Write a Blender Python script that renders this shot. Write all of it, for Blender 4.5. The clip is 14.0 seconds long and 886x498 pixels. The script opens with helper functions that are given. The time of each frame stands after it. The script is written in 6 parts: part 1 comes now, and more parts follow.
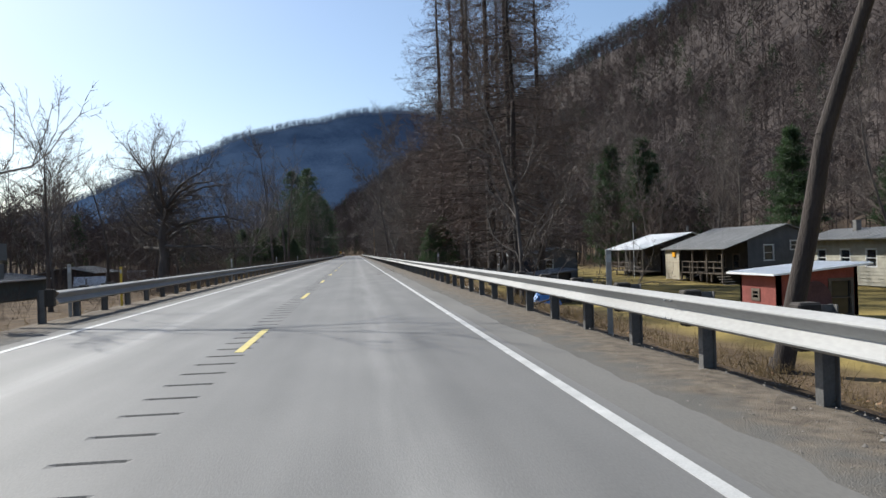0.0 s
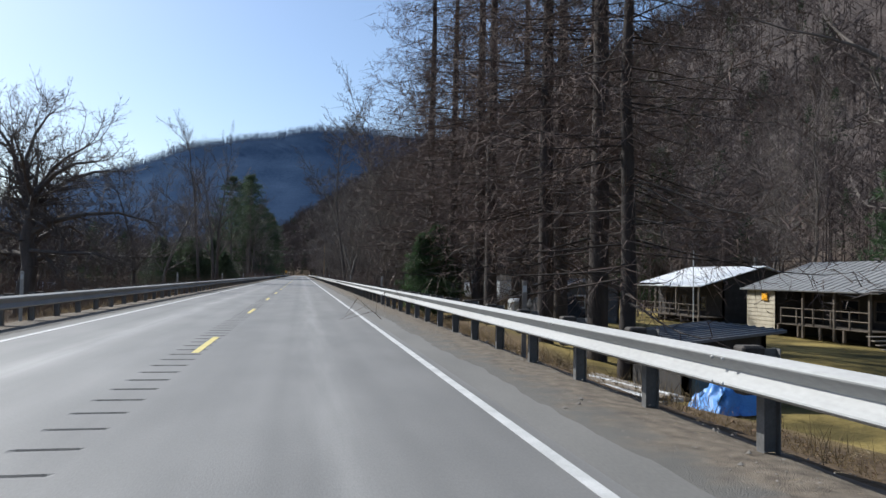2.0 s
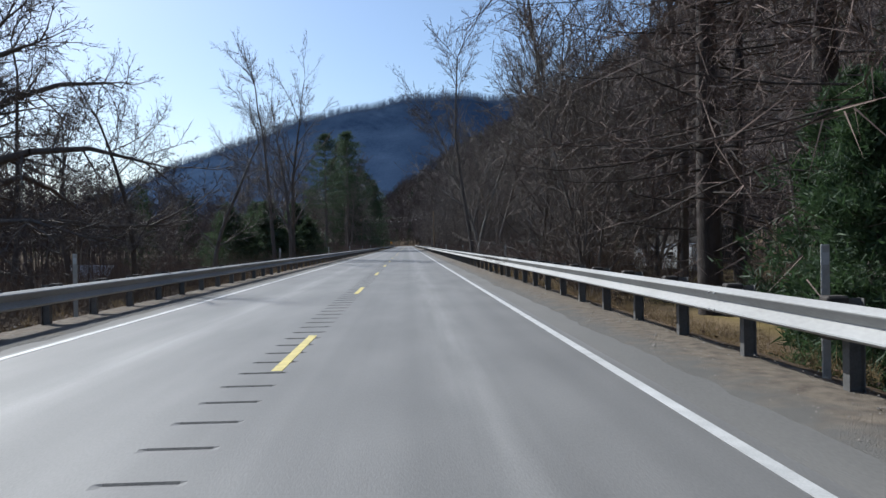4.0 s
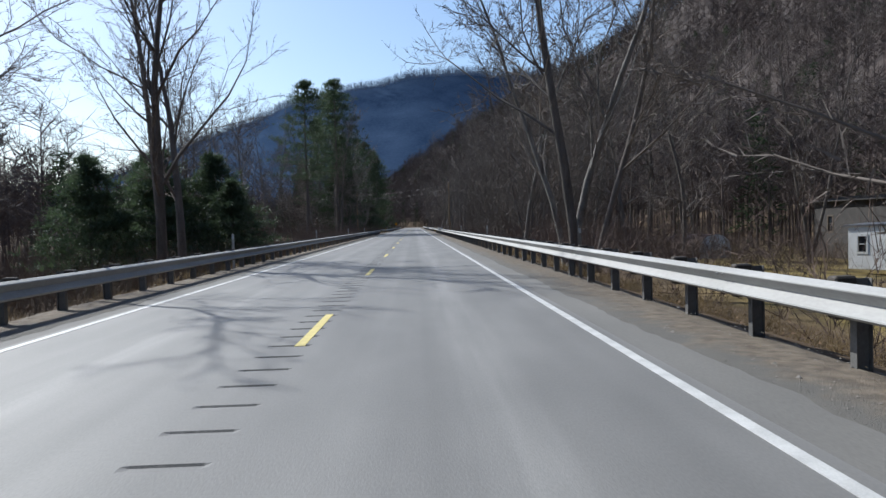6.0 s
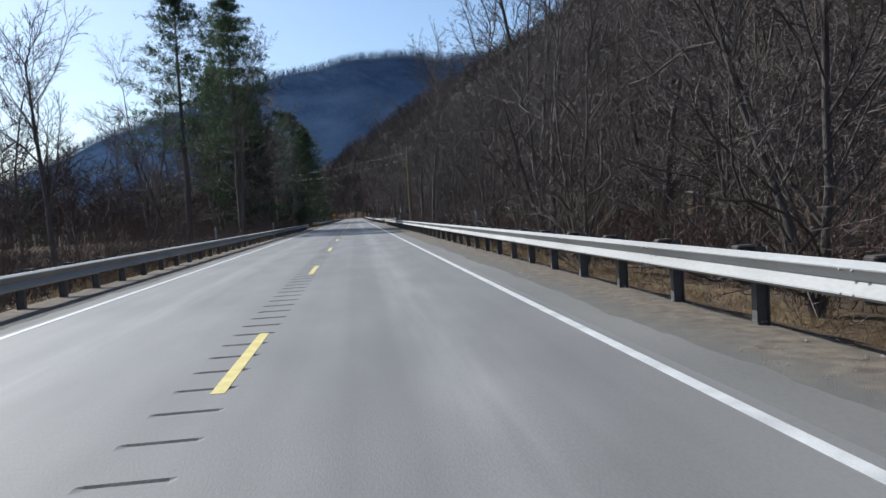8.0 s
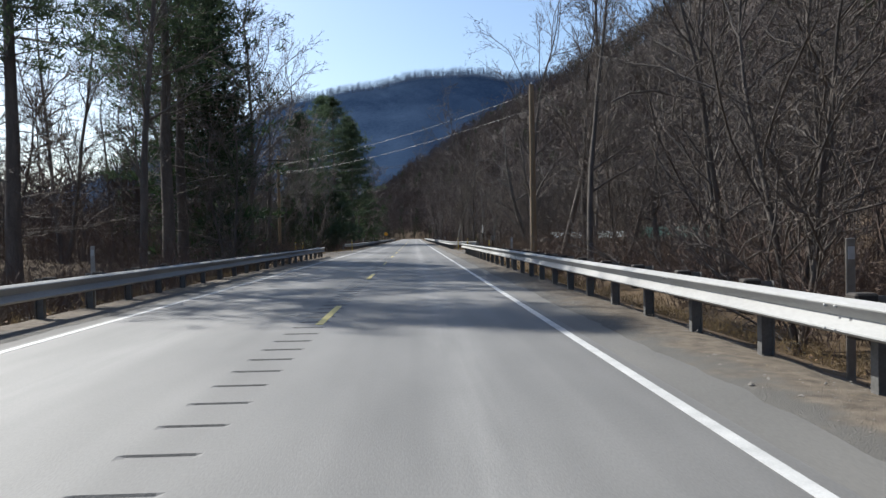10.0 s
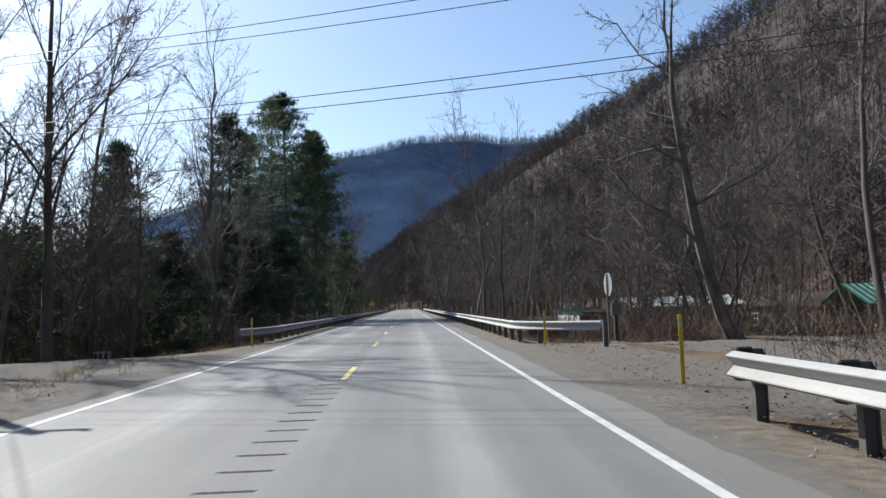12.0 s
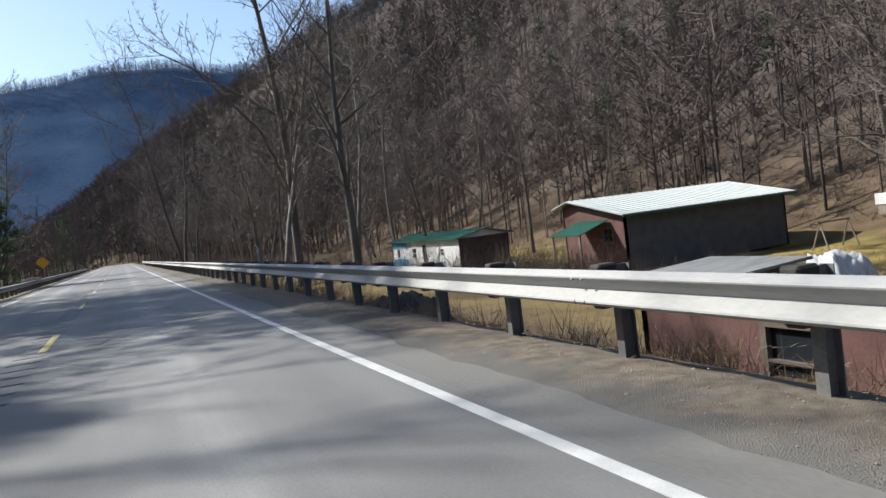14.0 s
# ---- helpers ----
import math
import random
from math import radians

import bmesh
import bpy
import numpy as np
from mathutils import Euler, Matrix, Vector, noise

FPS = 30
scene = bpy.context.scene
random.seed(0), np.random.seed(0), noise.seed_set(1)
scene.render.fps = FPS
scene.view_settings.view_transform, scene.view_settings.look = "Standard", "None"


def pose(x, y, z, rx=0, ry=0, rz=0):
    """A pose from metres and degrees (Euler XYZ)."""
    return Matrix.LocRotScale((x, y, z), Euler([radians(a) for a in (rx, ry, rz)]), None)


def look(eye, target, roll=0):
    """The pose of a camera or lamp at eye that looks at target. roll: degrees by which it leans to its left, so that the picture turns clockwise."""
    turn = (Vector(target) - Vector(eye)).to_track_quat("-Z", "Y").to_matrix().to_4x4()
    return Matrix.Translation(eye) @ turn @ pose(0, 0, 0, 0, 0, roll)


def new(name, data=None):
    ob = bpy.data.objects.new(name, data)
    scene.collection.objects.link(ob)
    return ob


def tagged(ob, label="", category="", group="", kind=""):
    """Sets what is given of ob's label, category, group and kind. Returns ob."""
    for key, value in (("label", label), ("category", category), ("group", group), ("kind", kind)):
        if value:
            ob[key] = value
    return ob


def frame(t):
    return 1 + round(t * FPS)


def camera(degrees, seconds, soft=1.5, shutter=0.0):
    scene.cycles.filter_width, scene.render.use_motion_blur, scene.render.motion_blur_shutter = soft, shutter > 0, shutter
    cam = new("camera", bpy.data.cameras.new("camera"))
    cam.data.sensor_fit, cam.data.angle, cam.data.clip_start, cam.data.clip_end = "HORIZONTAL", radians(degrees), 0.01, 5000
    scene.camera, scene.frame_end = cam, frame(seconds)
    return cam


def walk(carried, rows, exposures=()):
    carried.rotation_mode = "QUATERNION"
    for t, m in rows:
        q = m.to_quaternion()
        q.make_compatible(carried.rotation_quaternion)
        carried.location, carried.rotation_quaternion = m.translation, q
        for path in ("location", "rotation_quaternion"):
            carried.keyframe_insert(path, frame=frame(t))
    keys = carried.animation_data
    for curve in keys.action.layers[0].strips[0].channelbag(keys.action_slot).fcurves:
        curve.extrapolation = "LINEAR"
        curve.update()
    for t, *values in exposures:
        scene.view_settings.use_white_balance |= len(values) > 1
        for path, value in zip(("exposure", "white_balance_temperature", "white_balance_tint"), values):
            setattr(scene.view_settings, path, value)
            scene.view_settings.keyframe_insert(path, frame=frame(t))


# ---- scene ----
# camera and its drive: seconds, eye x y z, yaw to the left, pitch up, roll
cam = camera(62.83, 14.0)
DRIVE = [
    (0, 1.672, 2.594, 1.318, -6.911, 0.180, -1.700),
    (0.5, 1.648, 7.632, 1.286, -5.968, -0.226, 0.375),
    (1, 1.641, 12.648, 1.306, -4.438, 0.383, 1.812),
    (1.5, 1.705, 18.247, 1.302, -9.900, 0.370, 1.638),
    (2, 1.722, 24.782, 1.329, -10.961, 2.156, 1.027),
    (2.5, 1.524, 31.260, 1.373, -1.957, 7.146, 2.635),
    (3, 1.617, 38.527, 1.360, -1.011, 2.359, -0.873),
    (3.5, 1.493, 45.822, 1.342, -2.864, 0.233, -0.959),
    (6, 1.428, 89.679, 1.383, -2.185, -1.922, -1.649),
    (6.5, 1.119, 98.580, 1.364, -2.889, -1.217, -1.276),
    (7, 1.303, 108.065, 1.373, -1.825, -1.301, -1.219),
    (7.5, 1.307, 118.180, 1.369, -4.079, -2.583, -3.615),
    (8, 1.232, 128.850, 1.364, -6.684, -2.987, -3.426),
    (10.5, 1.604, 183.288, 1.355, -1.756, 0.677, -0.758),
    (11, 1.619, 194.628, 1.407, -2.483, 4.001, -1.073),
    (11.5, 1.437, 206.143, 1.392, -3.691, 4.398, -3.109),
    (12, 1.396, 217.695, 1.408, -2.730, 4.456, -1.793),
    (12.5, 1.362, 229.698, 1.346, -3.284, 5.498, -0.082),
    (13, 1.470, 241.932, 1.417, -7.849, 5.485, -1.385),
    (13.5, 1.297, 254.456, 1.373, -19.179, 0.643, -4.041),
    (14, 1.442, 267.195, 1.361, -23.808, -2.184, -7.051),
]


def aim(x, y, z, yaw, pitch, roll):
    a, b = radians(yaw), radians(pitch)
    way = Vector((-math.sin(a) * math.cos(b), math.cos(a) * math.cos(b), math.sin(b)))
    return look((x, y, z), Vector((x, y, z)) + way * 10, roll)


walk(cam, [(r[0], aim(*r[1:])) for r in DRIVE], [(0.0, 0.48, 5980, 9), (1.0, 0.4, 5930, 9), (2.0, 0.43, 5730, 9), (3.5, 0.33, 5580, 9), (6.0, 0.42, 5650, 9), (8.0, 0.4, 5620, 9), (10.5, 0.66, 5950, 9), (11.0, 0.58, 5750, 9), (12.5, 0.7, 5850, 9), (13.0, 0.5, 5230, 8), (13.5, 0.7, 5850, 9), (14.0, 0.8, 6000, 9)])

# ---- world and sun ----
SUN_AZ, SUN_EL = 43.0, 41.0          # degrees to the left of the road's heading, and above the horizon
world = bpy.data.worlds.new("sky")
scene.world = world
world.use_nodes = True
wn, wl = world.node_tree.nodes, world.node_tree.links
sky = wn.new("ShaderNodeTexSky")
sky.sky_type, sky.sun_disc = "NISHITA", False
sky.sun_elevation, sky.sun_rotation = radians(SUN_EL), radians(-SUN_AZ)
sky.air_density, sky.dust_density, sky.ozone_density, sky.altitude = 1.1, 1.4, 1.0, 300
wl.new(sky.outputs[0], wn["Background"].inputs[0])
wn["Background"].inputs[1].default_value = 0.096
sun = new("sun", bpy.data.lights.new("sun", "SUN"))
sun.data.energy, sun.data.angle, sun.data.color = 5.0, radians(0.55), (1.0, 0.93, 0.81)
a, e = radians(SUN_AZ), radians(SUN_EL)
sun_from = Vector((-math.sin(a) * math.cos(e), math.cos(a) * math.cos(e), math.sin(e)))
sun.matrix_world = look(sun_from * 100, (0, 0, 0))
scene.view_settings.exposure = 0.0

# ---- materials ----


def material(name, low, high, rough=0.8, scale=2.0, fine=30.0, bump=0.3, metal=0.0, depth=0.01, vary=0.0, space="Object", spec=0.5):
    """Two tones mixed by coarse and fine noise, with a fine relief."""
    m = bpy.data.materials.new(name)
    m.use_nodes = True
    n, k = m.node_tree.nodes, m.node_tree.links
    b = n["Principled BSDF"]
    b.inputs["Roughness"].default_value, b.inputs["Metallic"].default_value, b.inputs["Specular IOR Level"].default_value = rough, metal, spec
    where = n.new("ShaderNodeTexCoord").outputs["Object"] if space == "Object" else n.new("ShaderNodeNewGeometry").outputs["Position"]
    coarse, grain, both, ramp = (n.new("ShaderNodeTexNoise"), n.new("ShaderNodeTexNoise"), n.new("ShaderNodeMath"), n.new("ShaderNodeMix"))
    coarse.inputs["Scale"].default_value, grain.inputs["Scale"].default_value = scale, fine
    coarse.inputs["Detail"].default_value, grain.inputs["Detail"].default_value = 5.0, 3.0
    for t in (coarse, grain):
        k.new(where, t.inputs["Vector"])
    both.operation = "MULTIPLY_ADD"
    k.new(coarse.outputs[0], both.inputs[0])
    both.inputs[1].default_value = 1.6
    sub = n.new("ShaderNodeMath")
    sub.operation = "MULTIPLY_ADD"
    k.new(grain.outputs[0], sub.inputs[0])
    sub.inputs[1].default_value, sub.inputs[2].default_value = 0.9, -0.75
    k.new(sub.outputs[0], both.inputs[2])
    both.use_clamp = True
    ramp.data_type = "RGBA"
    ramp.inputs["A"].default_value, ramp.inputs["B"].default_value = (*low, 1), (*high, 1)
    k.new(both.outputs[0], ramp.inputs["Factor"])
    colour = ramp.outputs["Result"]
    if vary:
        info, hsv, span = n.new("ShaderNodeObjectInfo"), n.new("ShaderNodeHueSaturation"), n.new("ShaderNodeMapRange")
        k.new(info.outputs["Random"], span.inputs[0])
        span.inputs[3].default_value, span.inputs[4].default_value = 1 - vary, 1 + vary
        k.new(span.outputs[0], hsv.inputs["Value"])
        k.new(colour, hsv.inputs["Color"])
        colour = hsv.outputs[0]
    k.new(colour, b.inputs["Base Color"])
    if bump:
        relief = n.new("ShaderNodeBump")
        relief.inputs["Strength"].default_value, relief.inputs["Distance"].default_value = bump, depth
        k.new(grain.outputs[0], relief.inputs["Height"])
        k.new(relief.outputs[0], b.inputs["Normal"])
    return m


def stretch(m, factors):
    """Stretch a material's noise along an axis, for bark, planks and worn lanes."""
    n, k = m.node_tree.nodes, m.node_tree.links
    mapping = n.new("ShaderNodeMapping")
    mapping.inputs["Scale"].default_value = factors
    feeds = [l for l in k if l.to_node.type == "TEX_NOISE"]
    source = feeds[0].from_socket
    for l in feeds:
        k.new(mapping.outputs[0], l.to_socket)
    k.new(source, mapping.inputs["Vector"])
    return m


M = {}
M["asphalt"] = stretch(material("asphalt", (0.108, 0.105, 0.099), (0.18, 0.174, 0.163), 0.7, 0.9, 70, 0.25, depth=0.006, space="World"), (1.0, 0.3, 1.0))


def tyre_streaks(m, amount):
    """Long pale and dark bands along the lanes, from tyres and drips."""
    n, k = m.node_tree.nodes, m.node_tree.links
    b = n["Principled BSDF"]
    old = [l for l in k if l.to_socket == b.inputs["Base Color"]][0].from_socket
    mapping, t, span, hsv = n.new("ShaderNodeMapping"), n.new("ShaderNodeTexNoise"), n.new("ShaderNodeMapRange"), n.new("ShaderNodeHueSaturation")
    mapping.inputs["Scale"].default_value = (1.25, 0.006, 1.0)
    k.new(n.new("ShaderNodeNewGeometry").outputs["Position"], mapping.inputs["Vector"])
    k.new(mapping.outputs[0], t.inputs["Vector"])
    t.inputs["Scale"].default_value, t.inputs["Detail"].default_value = 1.0, 3.0
    k.new(t.outputs[0], span.inputs[0])
    span.inputs[1].default_value, span.inputs[2].default_value = 0.3, 0.7
    span.inputs[3].default_value, span.inputs[4].default_value = 1 - amount, 1 + amount
    k.new(span.outputs[0], hsv.inputs["Value"])
    k.new(old, hsv.inputs["Color"])
    k.new(hsv.outputs[0], b.inputs["Base Color"])


tyre_streaks(M["asphalt"], 0.16)


def lane_wear(m):
    """A pale worn strip along the middle of each lane, broken up along its length."""
    n, k = m.node_tree.nodes, m.node_tree.links
    b = n["Principled BSDF"]
    old = [l for l in k if l.to_socket == b.inputs["Base Color"]][0].from_socket
    where, split = n.new("ShaderNodeNewGeometry"), n.new("ShaderNodeSeparateXYZ")
    k.new(where.outputs["Position"], split.inputs[0])

    def calc(kind, a, c):
        q = n.new("ShaderNodeMath")
        q.operation = kind
        for i, v in enumerate((a, c)):
            if isinstance(v, float):
                q.inputs[i].default_value = v
            elif v is not None:
                k.new(v, q.inputs[i])
        return q.outputs[0]

    off = calc("ABSOLUTE", calc("SUBTRACT", calc("ABSOLUTE", split.outputs[0], None), 2.0), None)
    band, mapping, t, broken, hsv = (n.new("ShaderNodeMapRange"), n.new("ShaderNodeMapping"), n.new("ShaderNodeTexNoise"), n.new("ShaderNodeMapRange"), n.new("ShaderNodeHueSaturation"))
    band.interpolation_type = "SMOOTHSTEP"
    k.new(off, band.inputs[0])
    band.inputs[1].default_value, band.inputs[2].default_value, band.inputs[3].default_value, band.inputs[4].default_value = 0.0, 0.55, 1.0, 0.0
    mapping.inputs["Scale"].default_value = (0.9, 0.05, 1.0)
    k.new(where.outputs["Position"], mapping.inputs["Vector"])
    k.new(mapping.outputs[0], t.inputs["Vector"])
    t.inputs["Detail"].default_value = 4.0
    k.new(t.outputs[0], broken.inputs[0])
    broken.inputs[1].default_value, broken.inputs[2].default_value, broken.inputs[3].default_value, broken.inputs[4].default_value = 0.3, 0.7, 0.15, 0.5
    k.new(calc("ADD", calc("MULTIPLY", band.outputs[0], broken.outputs[0]), 0.95), hsv.inputs["Value"])
    k.new(old, hsv.inputs["Color"])
    k.new(hsv.outputs[0], b.inputs["Base Color"])


lane_wear(M["asphalt"])
M["shoulder"] = stretch(material("shoulder_asphalt", (0.1, 0.096, 0.087), (0.16, 0.152, 0.137), 0.85, 0.8, 50, 0.35, depth=0.008, space="World"), (1.0, 0.3, 1.0))
# darker asphalt that paints shade on the far wall of each groove
M["groove_shade"] = material("groove_shade_asphalt", (0.05, 0.048, 0.046), (0.12, 0.117, 0.11), 0.9, 7, 60, 0.5, depth=0.01, space="World")
M["gravel"] = material("gravel", (0.05, 0.043, 0.035), (0.19, 0.165, 0.135), 0.95, 11, 130, 0.9, depth=0.02, space="World")


def verge_material():
    """Dusty asphalt at the inner edge, brown grit and gravel towards the posts, with a ragged change between."""
    m = material("gritty_verge", (0.075, 0.061, 0.047), (0.24, 0.2, 0.153), 0.95, 5.0, 90, 0.9, depth=0.02, space="World", spec=0.2)
    n, k = m.node_tree.nodes, m.node_tree.links
    b = n["Principled BSDF"]
    old = [l for l in k if l.to_socket == b.inputs["Base Color"]][0].from_socket
    attr, t, add, edge, mix, dust = n.new("ShaderNodeAttribute"), n.new("ShaderNodeTexNoise"), n.new("ShaderNodeMath"), n.new("ShaderNodeMapRange"), n.new("ShaderNodeMix"), n.new("ShaderNodeMix")
    attr.attribute_name = "grit"
    k.new(n.new("ShaderNodeNewGeometry").outputs["Position"], t.inputs["Vector"])
    t.inputs["Scale"].default_value, t.inputs["Detail"].default_value = 2.2, 9.0
    k.new(attr.outputs["Fac"], add.inputs[0])
    k.new(t.outputs[0], add.inputs[1])
    k.new(add.outputs[0], edge.inputs[0])
    edge.inputs[1].default_value, edge.inputs[2].default_value = 0.62, 0.98
    mix.data_type = dust.data_type = "RGBA"
    dust.inputs["A"].default_value, dust.inputs["B"].default_value = (0.108, 0.103, 0.093, 1), (0.155, 0.146, 0.13, 1)
    k.new(t.outputs[0], dust.inputs["Factor"])
    k.new(edge.outputs[0], mix.inputs["Factor"])
    k.new(dust.outputs["Result"], mix.inputs["A"])
    k.new(old, mix.inputs["B"])
    k.new(mix.outputs["Result"], b.inputs["Base Color"])
    return m


M["verge"] = verge_material()
M["stone"] = material("verge_stones", (0.072, 0.064, 0.052), (0.272, 0.248, 0.216), 0.9, 9, 60, 0.3, space="World")
M["straw"] = material("straw_litter", (0.085, 0.055, 0.03), (0.357, 0.289, 0.17), 0.95, 2.5, 9, 0.0, space="World")
M["white_paint"] = material("white_road_paint", (0.336, 0.336, 0.32), (0.592, 0.584, 0.56), 0.6, 3, 70, 0.2, depth=0.003, space="World")
M["yellow_paint"] = material("yellow_road_paint", (0.4, 0.32, 0.09), (0.66, 0.55, 0.17), 0.6, 5, 70, 0.2, depth=0.003, space="World")
M["galvanised"] = stretch(material("galvanised_steel", (0.29, 0.285, 0.27), (0.41, 0.405, 0.39), 0.75, 1.3, 30, 0.2, depth=0.003, space="World", spec=0.2), (1, 0.35, 1))
M["post_steel"] = material("dull_steel_post", (0.07, 0.067, 0.062), (0.16, 0.154, 0.145), 0.7, 4, 40, 0.2, vary=0.2)
M["dark_steel"] = material("dark_painted_steel", (0.07, 0.07, 0.07), (0.14, 0.138, 0.132), 0.6, 4, 40, 0.2, metal=0.2)
M["post_wood"] = stretch(material("weathered_wood", (0.025, 0.02, 0.016), (0.07, 0.06, 0.05), 0.9, 3, 30, 0.5, vary=0.2), (3, 3, 0.5))
M["bark"] = stretch(material("grey_brown_bark", (0.05, 0.041, 0.034), (0.15, 0.126, 0.108), 0.95, 1.5, 18, 0.8, depth=0.03, vary=0.25), (2, 2, 0.4))
M["pale_bark"] = stretch(material("pale_sycamore_bark", (0.045, 0.038, 0.032), (0.25, 0.23, 0.205), 0.9, 2.2, 22, 0.8, depth=0.03, vary=0.2), (1.5, 1.5, 0.5))
M["twig"] = material("grey_twigs", (0.085, 0.069, 0.058), (0.2, 0.166, 0.14), 0.9, 1.0, 9, 0.0, vary=0.25)
M["shrub"] = material("brown_shrub_stems", (0.07, 0.05, 0.042), (0.175, 0.128, 0.105), 0.9, 0.5, 6, 0.0, space="World", spec=0.1)
M["larch_bark"] = stretch(material("larch_bark", (0.022, 0.017, 0.014), (0.072, 0.056, 0.046), 0.95, 2, 20, 0.8, depth=0.03, vary=0.15), (2, 2, 0.4))
M["larch_twig"] = material("russet_larch_twigs", (0.075, 0.052, 0.043), (0.19, 0.133, 0.106), 0.9, 0.8, 9, 0.0, vary=0.2)
M["needle"] = material("pine_needles", (0.035, 0.055, 0.028), (0.085, 0.12, 0.06), 0.7, 0.6, 8, 0.0, vary=0.25)
M["hemlock"] = material("hemlock_needles", (0.022, 0.042, 0.018), (0.055, 0.09, 0.035), 0.7, 0.8, 8, 0.0, vary=0.2)
M["brush"] = material("dry_brush", (0.07, 0.051, 0.037), (0.19, 0.147, 0.11), 0.95, 0.5, 6, 0.0, space="World", spec=0.1)
M["dry_grass"] = material("dry_grass", (0.1, 0.07, 0.037), (0.26, 0.195, 0.105), 0.95, 0.6, 8, 0.0, space="World", spec=0.1)
M["far_woods"] = material("bare_hillside_woods", (0.062, 0.05, 0.048), (0.128, 0.104, 0.093), 0.95, 0.035, 0.6, 0.0, space="World", spec=0.0)
M["far_pine"] = material("hillside_pines", (0.02, 0.035, 0.02), (0.055, 0.075, 0.04), 0.9, 0.1, 2, 0.0, space="World", spec=0.0)
# pale blue twig colour carries the haze over the far skyline
M["hazed_ridge_twig"] = material("hazed_ridge_twigs", (0.13, 0.16, 0.215), (0.26, 0.285, 0.33), 0.95, 0.05, 0.5, 0.0, space="World", spec=0.0)
# distance haze on the mountain, painted into its base colour as blue
M["mountain"] = material("hazed_wooded_mountain", (0.026, 0.046, 0.086), (0.058, 0.088, 0.145), 1.0, 0.02, 0.25, 0.0, space="World", spec=0.0)


def thin_leaf(m, share):
    """Let part of the light through thin needles and blades."""
    n, k = m.node_tree.nodes, m.node_tree.links
    b, mix, t = n["Principled BSDF"], n.new("ShaderNodeMixShader"), n.new("ShaderNodeBsdfTranslucent")
    colour = [l for l in k if l.to_socket == b.inputs["Base Color"]][0].from_socket
    k.new(colour, t.inputs["Color"])
    mix.inputs[0].default_value = share
    k.new(b.outputs[0], mix.inputs[1])
    k.new(t.outputs[0], mix.inputs[2])
    k.new(mix.outputs[0], n["Material Output"].inputs["Surface"])


for leafy in ("needle", "hemlock", "far_pine", "dry_grass"):
    thin_leaf(M[leafy], 0.4)


def ground_material():
    """Leaf litter, with lawn on the flat yards."""
    m = material("ground_leaf_litter", (0.034, 0.024, 0.016), (0.165, 0.118, 0.074), 0.95, 0.4, 9, 0.8, depth=0.06, space="World", spec=0.1)
    n, k = m.node_tree.nodes, m.node_tree.links
    b, mix, attr = n["Principled BSDF"], n.new("ShaderNodeMix"), n.new("ShaderNodeAttribute")
    attr.attribute_name = "lawn"
    mix.data_type = "RGBA"
    old = [l for l in k if l.to_socket == b.inputs["Base Color"]][0].from_socket
    g, lawn = n.new("ShaderNodeTexNoise"), n.new("ShaderNodeMix")
    lawn.data_type = "RGBA"
    k.new(n.new("ShaderNodeNewGeometry").outputs["Position"], g.inputs["Vector"])
    g.inputs["Scale"].default_value, g.inputs["Detail"].default_value = 0.35, 8
    lawn.inputs["A"].default_value, lawn.inputs["B"].default_value = (0.075, 0.06, 0.022, 1), (0.27, 0.205, 0.07, 1)
    patch = n.new("ShaderNodeMapRange")
    k.new(g.outputs[0], patch.inputs[0])
    patch.inputs[1].default_value, patch.inputs[2].default_value = 0.36, 0.62
    k.new(patch.outputs[0], lawn.inputs["Factor"])
    k.new(attr.outputs["Fac"], mix.inputs["Factor"])
    k.new(old, mix.inputs["A"])
    k.new(lawn.outputs["Result"], mix.inputs["B"])
    # grey-brown wood floor up the hill
    hill, upper, tone = n.new("ShaderNodeAttribute"), n.new("ShaderNodeMix"), n.new("ShaderNodeMix")
    hill.attribute_name = "hill"
    upper.data_type = tone.data_type = "RGBA"
    tone.inputs["A"].default_value, tone.inputs["B"].default_value = (0.05, 0.042, 0.04, 1), (0.088, 0.072, 0.064, 1)
    k.new(g.outputs[0], tone.inputs["Factor"])
    k.new(hill.outputs["Fac"], upper.inputs["Factor"])
    k.new(mix.outputs["Result"], upper.inputs["A"])
    k.new(tone.outputs["Result"], upper.inputs["B"])
    k.new(upper.outputs["Result"], b.inputs["Base Color"])
    return m


M["ground"] = ground_material()


def leaf_material():
    """Dead leaves, each its own shade of brown."""
    m = material("dead_leaves", (0.07, 0.04, 0.022), (0.27, 0.16, 0.08), 0.9, 3, 30, 0.0, space="World")
    n, k = m.node_tree.nodes, m.node_tree.links
    b, hsv, span = n["Principled BSDF"], n.new("ShaderNodeHueSaturation"), n.new("ShaderNodeMapRange")
    old = [l for l in k if l.to_socket == b.inputs["Base Color"]][0].from_socket
    k.new(n.new("ShaderNodeNewGeometry").outputs["Random Per Island"], span.inputs[0])
    span.inputs[3].default_value, span.inputs[4].default_value = 0.35, 1.5
    k.new(span.outputs[0], hsv.inputs["Value"])
    k.new(old, hsv.inputs["Color"])
    k.new(hsv.outputs[0], b.inputs["Base Color"])
    return m


M["leaf"] = leaf_material()

# ---- mesh helpers ----


def mesh_from(name, verts, faces, mat, smooth=False):
    me = bpy.data.meshes.new(name)
    me.from_pydata([tuple(v) for v in verts], [], [tuple(f) for f in faces])
    me.materials.append(mat)
    if smooth:
        me.shade_smooth()
    me.update()
    return me


